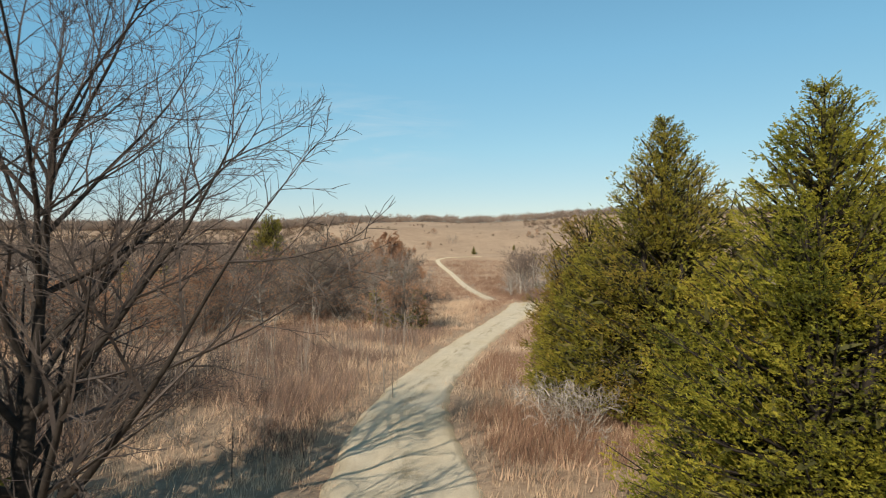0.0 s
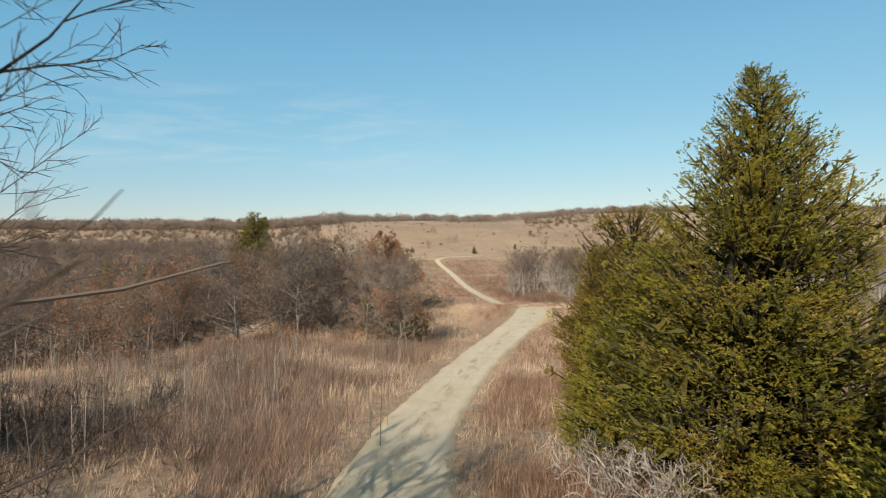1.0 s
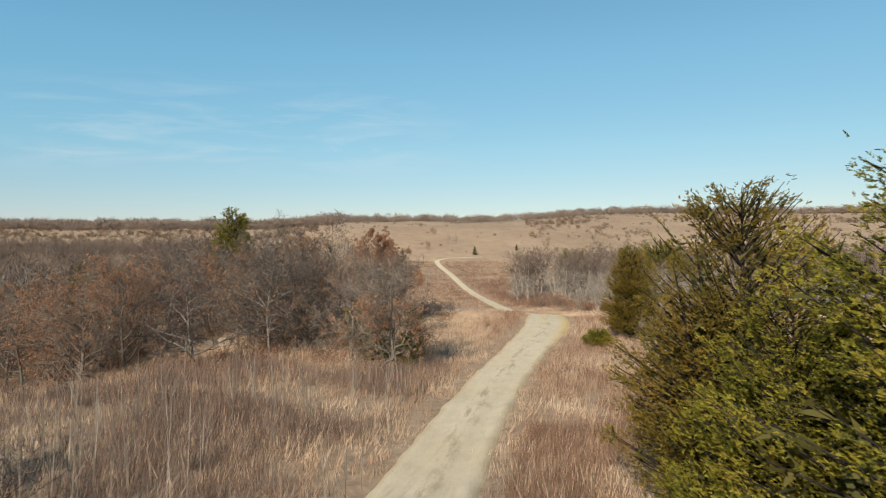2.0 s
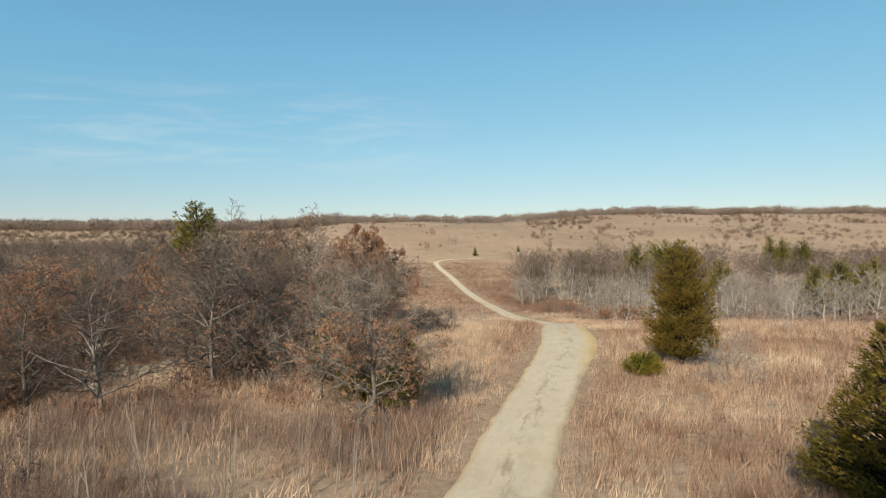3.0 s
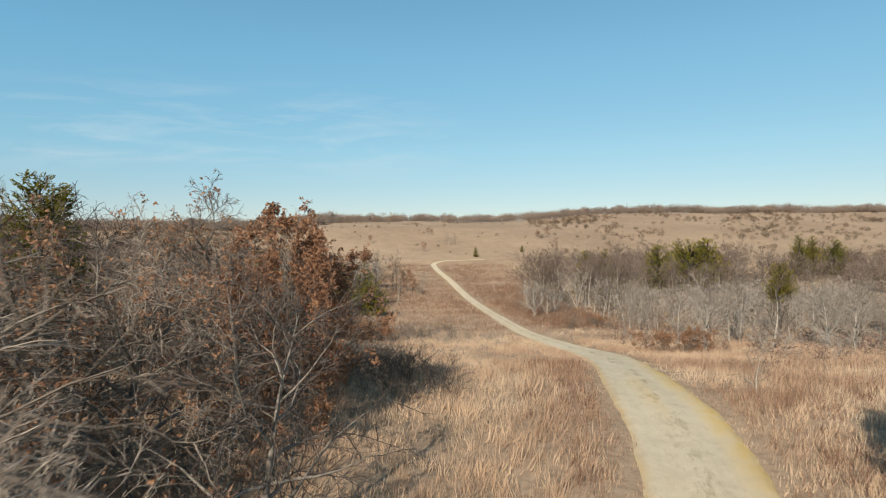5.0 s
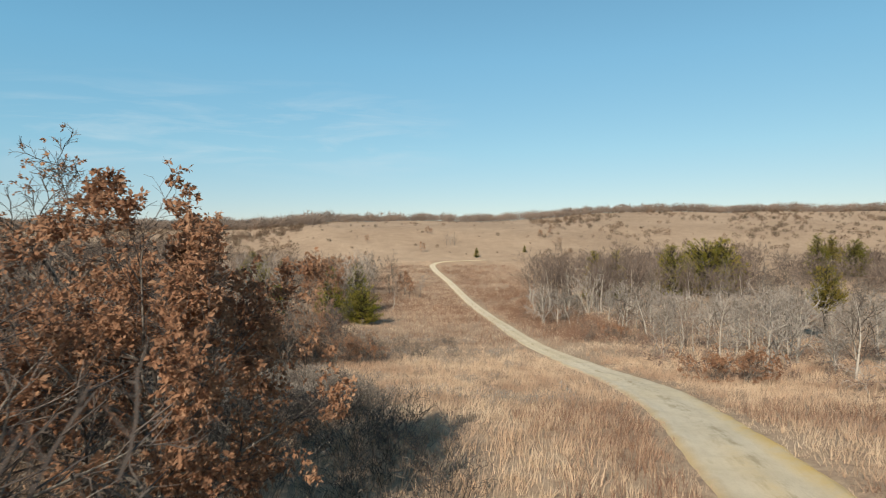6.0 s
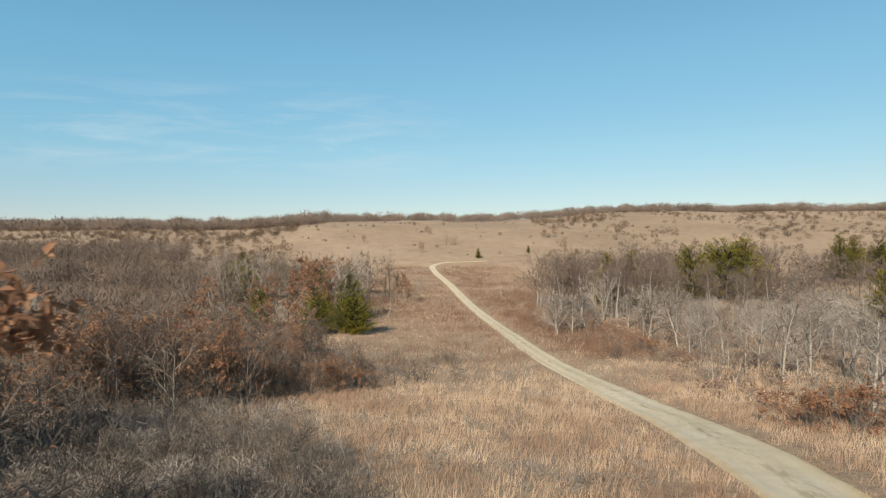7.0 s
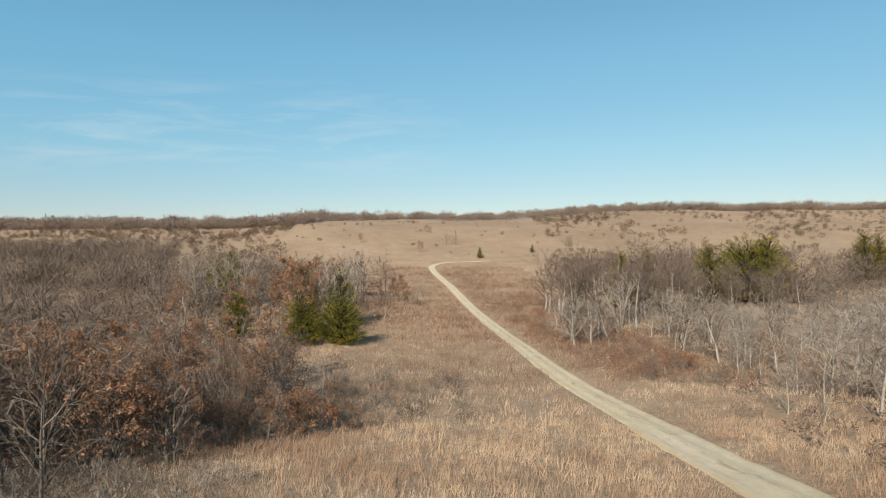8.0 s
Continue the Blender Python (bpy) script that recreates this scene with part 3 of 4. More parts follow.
        way.append(norm(dirs + np.array([0, 0, 0.28]) + r.normal(0, 0.3, (n, 3))))
    for tx, ty, th in tops:
        n = 46 if per > 24 else 16
        t = r.uniform(0, 1.9, n)
        big.append(np.full(n, size * 0.6))
        at.append(np.stack([tx + r.normal(0, 0.03, n), ty + r.normal(0, 0.03, n), th - 0.1 - t * 1.0], axis=1))
        way.append(np.stack([r.normal(0, 0.35, n), r.normal(0, 0.35, n), np.ones(n)], axis=1))
    root = tagged(new(name), label, "tree", group)
    part("trunk", mesh_of("trunk", *tubes(segs, 4), M_BARK_DARK, True), root)
    # dark slivers along the boughs close the gaps with painted inner shade
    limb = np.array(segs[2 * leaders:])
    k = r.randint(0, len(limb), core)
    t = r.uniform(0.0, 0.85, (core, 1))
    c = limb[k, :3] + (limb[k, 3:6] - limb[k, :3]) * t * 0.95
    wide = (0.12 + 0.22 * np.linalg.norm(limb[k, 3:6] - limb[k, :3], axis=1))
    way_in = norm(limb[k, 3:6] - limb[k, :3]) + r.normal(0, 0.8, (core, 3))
    part("inner_foliage", mesh_of("inner_foliage", *slivers(r, c, way_in, wide * r.uniform(0.6, 1.1, core), wide * 0.14), M_CEDAR_CORE_SHADE), root)
    part("crown", mesh_of("crown", *plumes(r, np.concatenate(at), np.concatenate(way), np.concatenate(big), spray_shapes(r, leaflets=leaflets)), mat or M_CEDAR), root)
    return root


def put(root, x, y, turn=0, scale=1.0, sink=0.0):
    root.matrix_basis = Matrix.LocRotScale((x, y, land_at(x, y) - sink), Euler((0, 0, radians(turn))), (scale,) * 3)
    return root


def put_copy(root, x, y, turn=0, scale=1.0, sink=0.0, flat=1.0):
    c = copy_thing(root, Matrix.Identity(4))
    c.matrix_basis = Matrix.LocRotScale((x, y, land_at(x, y) - sink), Euler((0, 0, radians(turn))), (scale, scale, scale * flat))
    return c


# cedars beside the road
CEDARS = "cedars beside the road"
put(cedar("cedar_tree", "tall dense olive-green cedar in full winter foliage beside the road", 11, 12.5, 6.3, 1050, 70, 0.18, M_CEDAR, core=13000, columnar=0.88, leaflets=8, tops=[(1.7, 0.3, 10.6), (3.2, 0.5, 9.6), (-1.4, -0.6, 10.4), (0.4, -1.5, 9.8), (4.6, -0.8, 8.6)], group=CEDARS), 9.1, 24.6, 0)
put(cedar("cedar_tree", "broad yellow-green cedar with several pointed tops beside the road", 12, 10.3, 5.0, 900, 78, 0.155, M_CEDAR_GOLD, leaders=5, leaflets=8, core=6500, columnar=0.88, group=CEDARS), 7.9, 12.4, 80)
put(cedar("cedar_tree", "low spreading yellow-green cedar at the foot of a taller one", 23, 6.4, 2.9, 420, 50, 0.17, M_CEDAR, leaflets=8, core=3500, columnar=0.6, leaders=3, group=CEDARS), 6.3, 27.2, 0)
put(cedar("cedar_tree", "broad yellow-green cedar with several pointed tops beside the road", 13, 9.9, 4.6, 560, 48, 0.2, leaders=4, leaflets=8, core=4500, columnar=0.95, group=CEDARS), 10.6, 16.0, 140)
put(cedar("cedar_tree", "slender bronze-green cedar crowded against a taller one", 14, 8.9, 3.8, 560, 48, 0.18, M_CEDAR_RUST, leaflets=8, core=4500, columnar=0.42, tops=[(-1.2, 0.2, 7.6), (-2.0, -0.3, 6.9), (0.9, 0.6, 7.2)], group=CEDARS), 7.9, 32.3, 0)
put(cedar("cedar_tree", "small bronzed cone-shaped cedar in the dry grass", 15, 5.3, 2.5, 360, 32, 0.19, M_CEDAR_RUST, core=2000, columnar=1.0, group=CEDARS), 12.8, 44.2, 10)
put(cedar("cedar_tree", "bronze-tinged egg-shaped cedar standing alone in dry grass", 16, 7.7, 2.5, 600, 48, 0.17, M_CEDAR_RUST, core=4500, columnar=0.36, skirt=0.12, tops=[(0.5, 0.2, 7.2), (-0.5, 0.3, 6.9), (0.2, -0.6, 6.8)], group=CEDARS), 15.6, 66.3, 70)
put(cedar("cedar_bush", "low yellow-green cedar bush in dry grass", 17, 1.3, 1.1, 110, 26, 0.2, columnar=0.4), 12.0, 63.2)
# unseen cedars, added for the shadows they throw on field and road
shade = put(cedar("cedar_tree", "unseen dark cedar added to cast shadow towards the road", 18, 9.0, 3.2, 110, 16, 0.5, M_CEDAR_FAR, group=CEDARS), -10.6, 8.6)
for x, y, s in ((-17.0, 1.0, 1.2), (-22.5, 9.0, 1.15), (-27.5, 17.0, 1.1), (-15.0, -6.0, 1.2), (-20.5, 21.5, 1.05)):
    put_copy(shade, x, y, x * 40, s)

# the large leafless tree by the start
BIG = [(7, 0.05, 0.02, 24, 0.06, 52, 0.74), (6, 0.08, 0.085, 9, 0.12, 38, 0.42), (4, 0.12, 0.07, 9, 0.12, 36, 0.42), (3, 0.15, 0.03, 4, 0.2, 34, 0.5), (2, 0.15, 0.0, 0, 0, 0, 0)]
put(bare_tree("bare_tree", "large leafless dark-barked tree with fine spreading twigs", 4, 13.6, BIG, (0.0, 0.0), 1, 0.021, (M_BARK_DARK, M_TWIG_DARK), twig_min=0.0055, limbs=True), -7.5, 10.4, 30)

# oaks of the thicket across the meadow
OAK = [(6, 0.09, 0.02, 18, 0.06, 60, 0.6), (5, 0.18, 0.055, 9, 0.15, 50, 0.46), (4, 0.2, 0.02, 7, 0.1, 46, 0.5), (2, 0.16, 0.0, 3, 0.1, 40, 0.55), (1, 0.2, 0.0, 0, 0, 0, 0)]
MID = [(4, 0.08, 0.03, 10, 0.10, 44, 0.5), (3, 0.14, 0.13, 4, 0.12, 38, 0.5), (2, 0.2, 0.05, 4, 0.1, 38, 0.55), (1, 0.2, 0.0, 0, 0, 0, 0)]
PALE_PLAN = [(4, 0.06, 0.03, 14, 0.08, 48, 0.66), (2, 0.16, 0.08, 6, 0.12, 42, 0.52), (1, 0.2, 0.02, 3, 0.1, 42, 0.55), (1, 0.2, 0.0, 0, 0, 0, 0)]
BRUSH = [(3, 0.12, 0.05, 5, 0.1, 38, 0.55), (2, 0.18, 0.06, 4, 0.1, 40, 0.55), (1, 0.2, 0.0, 0, 0, 0, 0)]
L_GREY = "leafless grey-brown oak with crowded crooked branches"
L_RUST = "oak with rust-brown dead leaves on crooked branches"
WOOD = "trees of the oak thicket"
oaks = [bare_tree("oak_tree", L_GREY, 31, 9.0, OAK, limbs=True, girth=0.026, twig_min=0.0085, leaves=2400, leaf=0.055, group=WOOD),
        bare_tree("oak_tree", L_GREY, 32, 9.0, OAK, limbs=True, girth=0.026, stems=2, twig_min=0.0085, leaves=3600, leaf=0.055, low=0.6, group=WOOD),
        bare_tree("oak_tree", L_RUST, 127, 9.0, [(6, 0.06, 0.02, 20, 0.08, 66, 0.78), *OAK[1:]], limbs=True, girth=0.026, twig_min=0.0065, mats=(M_BARK, M_TWIG_DARK), leaves=40000, leaf=0.07, group=WOOD),
        bare_tree("oak_tree", L_RUST, 34, 9.0, OAK, limbs=True, girth=0.026, twig_min=0.0085, leaves=7000, leaf=0.06, group=WOOD),
        bare_tree("oak_tree", L_GREY, 35, 9.0, [OAK[0], OAK[1], OAK[2], (1, 0.2, 0, 0, 0, 0, 0)], girth=0.02, twig_min=0.011, mats=(M_BARK, M_TWIG_DARK), group=WOOD),
        bare_tree("oak_tree", L_RUST, 36, 9.0, [OAK[0], OAK[1], OAK[2], (1, 0.2, 0, 0, 0, 0, 0)], girth=0.02, twig_min=0.011, leaves=2600, leaf=0.085, group=WOOD),
        bare_tree("oak_tree", "bushy oak with low boughs hung with brown leaves", 111, 9.0, [(6, 0.06, 0.02, 24, 0.04, 70, 0.5), (5, 0.2, 0.02, 10, 0.12, 52, 0.5), *OAK[2:]], limbs=True, fan=0.2, girth=0.02, twig_min=0.009, leaves=11000, leaf=0.058, low=0.62, group=WOOD),
        bare_tree("oak_tree", "small oak still thick with rust-brown leaves", 38, 9.0, [OAK[0], OAK[1], OAK[2], (1, 0.2, 0, 0, 0, 0, 0)], girth=0.022, twig_min=0.011, leaves=3200, leaf=0.085, group=WOOD)]
SPOTS = [(6, -3.4, 54.6, 7.6), (0, -6.6, 57.5, 7.3), (1, -10.0, 61.0, 8.6), (4, -12.8, 59.5, 8.2), (1, -16.2, 66.2, 10.4), (3, -24.5, 61.5, 7.8), (5, -28.0, 64.5, 8.4),
         (5, -29.4, 69.5, 9.4), (4, -33.0, 67.0, 8.8), (5, -36.5, 71.0, 8.8), (4, -25.7, 71.0, 9.6), (2, -7.3, 78.2, 9.4), (0, -11.3, 83.0, 11.8), (4, -15.0, 76.0, 10.2), (0, -9.6, 69.0, 9.0),
         (4, -20.5, 77.5, 10.6), (4, -26.5, 82.0, 10.6), (4, -4.6, 65.5, 7.4), (5, -13.5, 69.5, 9.4), (5, -41.0, 64.0, 8.4), (4, -46.0, 70.0, 9.2), (4, -38.0, 78.0, 9.6), (5, -31.0, 78.0, 9.6),
         (7, -15.6, 124.0, 6.2), (7, -9.5, 131.0, 3.6), (4, -11.8, 134.0, 5.6), (5, -8.4, 136.0, 3.6), (4, -13.4, 138.5, 6.5), (5, -15.2, 131.0, 6.4), (7, -20.2, 127.5, 7.6), (7, -24.2, 118.0, 7.0), (4, -14.6, 142.0, 7.0), (4, -16.6, 55.4, 7.2), (4, -20.5, 120.0, 7.6), (5, -21.0, 131.0, 7.5), (5, -14.0, 131.0, 5.6), (5, -24.0, 113.0, 7.2), (5, -22.0, 104.0, 6.4), (5, -28.5, 122.0, 8.2), (4, -22, 134, 8), (5, -25, 128, 7.6), (4, -18, 138, 6.4),
         (5, -27.0, 58.5, 7.4), (3, -24.0, 55.5, 6.6), (5, -31.5, 60.5, 7.6), (7, -29.0, 62.0, 7.4), (5, -34.5, 63.0, 8.0), (4, -37.5, 60.5, 7.6), (7, -40.0, 67.5, 8.0), (5, -43.5, 60.5, 7.6), (5, -33.0, 73.5, 8.6), (7, -28.5, 75.5, 8.4), (5, -23.0, 74.5, 9.0), (5, -18.6, 69.6, 8.8), (7, -22.0, 79.5, 8.6), (5, -39.0, 73.5, 8.6), (5, -44.5, 75.0, 8.8), (7, -48.0, 66.5, 8.2),
         (5, -18.5, 122.5, 5.6), (7, -17.0, 128.5, 5.2), (7, -22.5, 123.5, 6.2), (5, -25.5, 118.5, 7.0), (7, -13.5, 127.5, 3.6), (5, -11.2, 128.5, 3.8), (7, -27.5, 126.5, 7.2), (5, -31.0, 119.0, 7.4),
         (1, -16, 88, 8.0), (5, -23, 92, 8.5), (0, -13.2, 64.2, 9.0), (4, -18.4, 73.5, 9.4), (4, -7.8, 73.0, 8.2)]
used = set()
rs = np.random.RandomState(77)
for kind, x, y, h in SPOTS:
    fn = put if kind not in used else put_copy
    used.add(kind)
    fn(oaks[kind], x, y, {2: 330, 6: 330}.get(kind, rs.uniform(0, 360)), h / 9.0)
put(cedar("cedar_tree", "tall cedar rising above leafless oaks", 19, 13.2, 3.4, 420, 20, 0.4, M_CEDAR_OLIVE, columnar=0.36, leaders=4, skirt=0.4, core=3000, group=WOOD), -26.2, 90.0)
put(cedar("cedar_bush", "small green cedar growing up through a bushy oak", 20, 4.1, 0.9, 160, 20, 0.2, M_CEDAR_OLIVE, columnar=0.5), -2.3, 55.3)
put(cedar("cedar_bush", "yellow-green young cedar under leafless oaks", 21, 3.6, 1.1, 150, 20, 0.22, M_CEDAR, columnar=0.5), -6.6, 60.4)
put(cedar("cedar_bush", "low green cedar in leaf litter under oaks", 22, 1.6, 1.0, 110, 20, 0.2, M_CEDAR_OLIVE, columnar=0.45), -4.6, 57.0)

# thinner woods further off
used = set()
mids = [bare_tree("thicket_tree", "slender leafless tree in the crowded winter wood", 41, 7.5, MID, slim=True, girth=0.016, sides=(5, 4, 3, 3), twig_min=0.016, group="trees of the far wood"),
        bare_tree("thicket_tree", "slender leafless tree in the crowded winter wood", 42, 7.5, MID, slim=True, girth=0.016, sides=(5, 4, 3, 3), twig_min=0.016, group="trees of the far wood"),
        bare_tree("thicket_tree", "slender leafless tree in the crowded winter wood", 44, 7.5, MID, slim=True, girth=0.016, sides=(5, 4, 3, 3), twig_min=0.016, mats=(M_BARK, M_TWIG_PALE), group="trees of the far wood"),
        bare_tree("thicket_tree", "leafless tree with some dead brown leaves", 43, 7.5, MID, slim=True, girth=0.016, sides=(5, 4, 3, 3), twig_min=0.016, leaves=1700, leaf=0.105, group="trees of the far wood")]
PALE = dict(slim=True, mats=(M_BARK_PALE, M_TWIG_PALE), sides=(5, 3, 3, 3), group="pale saplings")
pale = [bare_tree("pale_sapling", "pale grey leafless sapling in a dense thicket", 51, 5.0, PALE_PLAN, girth=0.028, twig_min=0.013, **PALE),
        bare_tree("pale_sapling", "pale grey leafless sapling in a dense thicket", 52, 5.0, PALE_PLAN, girth=0.028, twig_min=0.013, **PALE),
        bare_tree("pale_sapling", "grey-brown leafless sapling in a dense thicket", 53, 5.6, MID, girth=0.02, twig_min=0.014, **{**PALE, "mats": (M_BARK_PALE, M_TWIG)})]
brush = [bare_tree("shrub", "leafless grey shrub of many thin stems", 61, 2.0, BRUSH, girth=0.02, stems=7, fan=0.5, sides=(4, 3, 3), twig_min=0.013, group="grey shrubs", category="shrub"),
         bare_tree("shrub", "leafless grey shrub of many thin stems", 62, 2.0, BRUSH, girth=0.02, stems=9, fan=0.7, sides=(4, 3, 3), twig_min=0.013, group="grey shrubs", category="shrub")]
dark_brush = [bare_tree("dark_shrub", "dark leafless shrub of many thin stems", 65, 2.0, BRUSH, girth=0.02, stems=8, fan=0.6, sides=(4, 3, 3), twig_min=0.012, mats=(M_BARK_DARK, M_TWIG_DARK), group="dark shrubs", category="shrub")]
dead = bare_tree("dead_shrub", "bleached dead shrub of tangled pale branches", 63, 2.4, [(5, 0.16, 0.02, 6, 0.2, 46, 0.6), (4, 0.2, 0.03, 4, 0.2, 45, 0.55), (2, 0.2, 0.0, 3, 0.2, 40, 0.5), (1, 0.2, 0.0, 0, 0, 0, 0)], girth=0.018, stems=6, fan=0.6, twig_min=0.009, mats=(M_BARK_PALE, M_TWIG_PALE), category="shrub")
rusty = bare_tree("oak_shrub", "low spreading oak shrub holding rust-brown leaves", 64, 3.0, BRUSH, girth=0.02, stems=8, fan=0.8, twig_min=0.012, leaves=1300, leaf=0.09, category="shrub", group="rusty oak shrubs")


def scatter(kinds, spots, lo, hi, seed, sink=0.0):
    r = np.random.RandomState(seed)
    for x, y in spots:
        k = kinds[r.choice(len(kinds))]
        fn = put if k.name not in used else put_copy
        used.add(k.name)
        fn(k, x, y, r.uniform(0, 360), r.uniform(lo, hi), sink)


def spread(n, seed, box, gap, inside=lambda x, y: True):
    """Up to n spots in the box (x0, x1, y0, y1), at least gap apart, where inside(x, y) holds."""
    r, got = np.random.RandomState(seed), []
    for _ in range(n * 30):
        if len(got) >= n:
            break
        x, y = r.uniform(box[0], box[1]), r.uniform(box[2], box[3])
        if inside(x, y) and all((x - a) ** 2 + (y - b) ** 2 > gap * gap for a, b in got):
            got.append((x, y))
    return got


def west_wood(x, y):
    edge = np.interp(y, [60, 75, 90, 110, 135, 150, 170, 200, 225, 245, 270, 300], [-44, -40, -20, -16.5, -11, -15.5, -21, -22, -16, -13, -14, -20])
    return edge + 2 * math.sin(y * 0.35) > x > -0.75 * y - 12


def east_wood(x, y):
    edge = np.interp(y, [95, 120, 135, 142, 150, 165, 172, 178, 185, 230, 260], [34, 29, 26, 27, 31, 35, 33, 22, 20, 24, 24])
    return edge + 2 * math.sin(y * 0.4) < x < 0.75 * y + 8 and float(wob(np.array([x]), np.array([y]), 16.0, 48)[0]) > -0.28


scatter(mids[:2] + [mids[3]], spread(95, 5, (-52, -10, 112, 152), 2.4, lambda x, y: west_wood(x, y) and x < -14 - 0.5 * max(0, 122 - y)), 0.8, 1.15, 6)
scatter(mids, spread(34, 35, (-75, -36, 50, 84), 3.2, lambda x, y: x < -34 - 0.6 * max(0, 66 - y)), 0.8, 1.2, 36)
scatter(mids, spread(35, 25, (-100, -14, 84, 175), 4.2, lambda x, y: west_wood(x, y) and (x < -48 or y > 150)), 0.8, 1.2, 26)
scatter(mids, spread(48, 27, (-50, -10, 188, 262), 3.8, west_wood), 1.4, 2.1, 28)
scatter(pale, spread(190, 7, (18, 95, 112, 205), 2.7, east_wood), 0.7, 1.75, 8)
scatter(mids[:2], spread(30, 9, (34, 130, 205, 262), 5.0, east_wood), 1.3, 1.95, 10)
BROAD = [(4, 0.07, 0.02, 13, 0.22, 42, 0.66), (3, 0.14, 0.06, 6, 0.15, 38, 0.52), (2, 0.16, 0.03, 5, 0.1, 38, 0.52), (1, 0.2, 0.0, 0, 0, 0, 0)]
broad = [bare_tree("broad_tree", "round-crowned brown leafless tree at the thicket's back", sd, 12.0, BROAD, slim=True, girth=0.026, sides=(6, 4, 3, 3), twig_min=0.02, mats=(M_BARK_PALE, M_FAR_TWIG), group="round-crowned trees of the thicket") for sd in (91, 92)]
scatter(broad, spread(26, 19, (26, 52, 210, 238), 3.4), 1.0, 1.42, 11)
scatter(broad, spread(10, 49, (52, 84, 226, 250), 4.5), 0.8, 1.15, 50)
scatter(dark_brush + brush, spread(46, 37, (-19, -1, 94, 112), 1.2, lambda x, y: x < -1.5 - 0.3 * (y - 94)), 0.7, 1.15, 38)
scatter(dark_brush + brush, spread(90, 39, (-40, -12, 88, 116), 1.7, lambda x, y: x < -12 - 0.2 * (y - 88)), 1.0, 1.7, 40)
scatter(brush + dark_brush, spread(46, 12, (-12, 1.5, 82, 98), 1.1, lambda x, y: x < 1.0 - 0.25 * (y - 82)), 0.8, 1.35, 13)
scatter(brush, spread(60, 14, (-22, -3, 96, 118), 1.3, lambda x, y: x < -4 - 0.28 * (y - 96)), 0.7, 1.2, 15)
scatter(brush, spread(40, 16, (-11, 2, 132, 154), 1.3), 0.5, 0.95, 17)
scatter(brush, spread(24, 18, (18, 30, 150, 215), 2.2), 0.8, 1.3, 19)
BANK = lambda x, y: (x > -16.5) | (x < -25.5) | (y < 56.5) | (y > 71.5)
scatter(brush, spread(30, 20, (-26, -4, 58, 74), 1.8, BANK), 0.6, 1.0, 21)
scatter(dark_brush, spread(42, 29, (-24, -10, 14, 33), 1.1, lambda x, y: x < -7.5 - 0.2 * (y - 13)), 0.8, 1.3, 30)
scatter(brush + dark_brush, spread(60, 45, (-26, -5, 19, 50), 1.6, lambda x, y: x < -6 - 0.12 * (y - 19)), 0.4, 0.8, 46)
scatter([dead], [(4.6, 22.0), (5.4, 23.6), (4.2, 24.0), (17.6, 65.0), (31.0, 106.0), (33.5, 101.0), (16.0, 119.5 - 60)], 0.8, 1.3, 22)
scatter([rusty], [(25.3, 114.6), (27.6, 116.2), (23.9, 115.9), (29, 160), (-11, 132), (-8.6, 131.5), (-9, 75.5)], 0.8, 1.15, 23)
put(bare_tree("pale_tree", "large bare tree with pale forked limbs at the thicket's edge", 71, 12.5, [(4, 0.08, 0.02, 10, 0.2, 38, 0.66), MID[1], MID[2], MID[3]], girth=0.036, stems=3, twig_min=0.022, mats=(M_BARK_PALE, M_TWIG_PALE)), 36.4, 209.5)
put(bare_tree("leaning_dead_tree", "thin white dead tree leaning over dry grass", 72, 5.5, [(5, 0.12, 0.0, 4, 0.4, 40, 0.3), (2, 0.1, 0, 3, 0.2, 40, 0.4), (1, 0.1, 0, 0, 0, 0, 0)], lean=(0.45, 0), girth=0.022, twig_min=0.02, mats=(M_BARK_PALE, M_TWIG_PALE)), -12.4, 216.0)
put(bare_tree("young_tree", "small pale leafless tree standing alone in grass", 73, 3.6, MID, girth=0.014, twig_min=0.01, mats=(M_BARK_PALE, M_TWIG)), 17.1, 83.2)
put(bare_tree("young_tree", "small pale leafless tree standing alone in grass", 74, 4.0, MID, girth=0.012, twig_min=0.011, mats=(M_BARK_PALE, M_TWIG_PALE)), 32.2, 82.8)
put(bare_tree("young_tree", "thin pale leafless tree at the meadow's edge", 75, 4.6, MID, girth=0.012, twig_min=0.012, mats=(M_BARK_PALE, M_TWIG_PALE)), -10.2, 141.4)

far_cedars = [cedar("cedar_tree", "dark green cedar among leafless trees", 81, 7.0, 2.2, 300, 14, 0.34, M_CEDAR_OLIVE, leaflets=6, core=1200, columnar=0.6, leaders=2, group="cedars of the far wood"),
              cedar("cedar_tree", "round-topped olive cedar among leafless trees", 82, 7.0, 3.1, 360, 14, 0.36, M_CEDAR_OLIVE, leaflets=6, core=1200, skirt=0.02, columnar=0.42, leaders=2, group="cedars of the far wood"),
              cedar("cedar_tree", "high-crowned dark cedar above bare trunks", 83, 7.0, 2.2, 240, 14, 0.34, M_CEDAR_OLIVE, leaflets=6, core=900, columnar=0.5, skirt=0.28, group="cedars of the far wood"),
              cedar("cedar_tree", "wide bushy olive-green cedar at the wood's edge", 85, 7.0, 4.0, 420, 16, 0.36, M_CEDAR, leaflets=6, core=1500, skirt=0.02, columnar=0.32, leaders=4, group="cedars of the far wood")]
used = set()
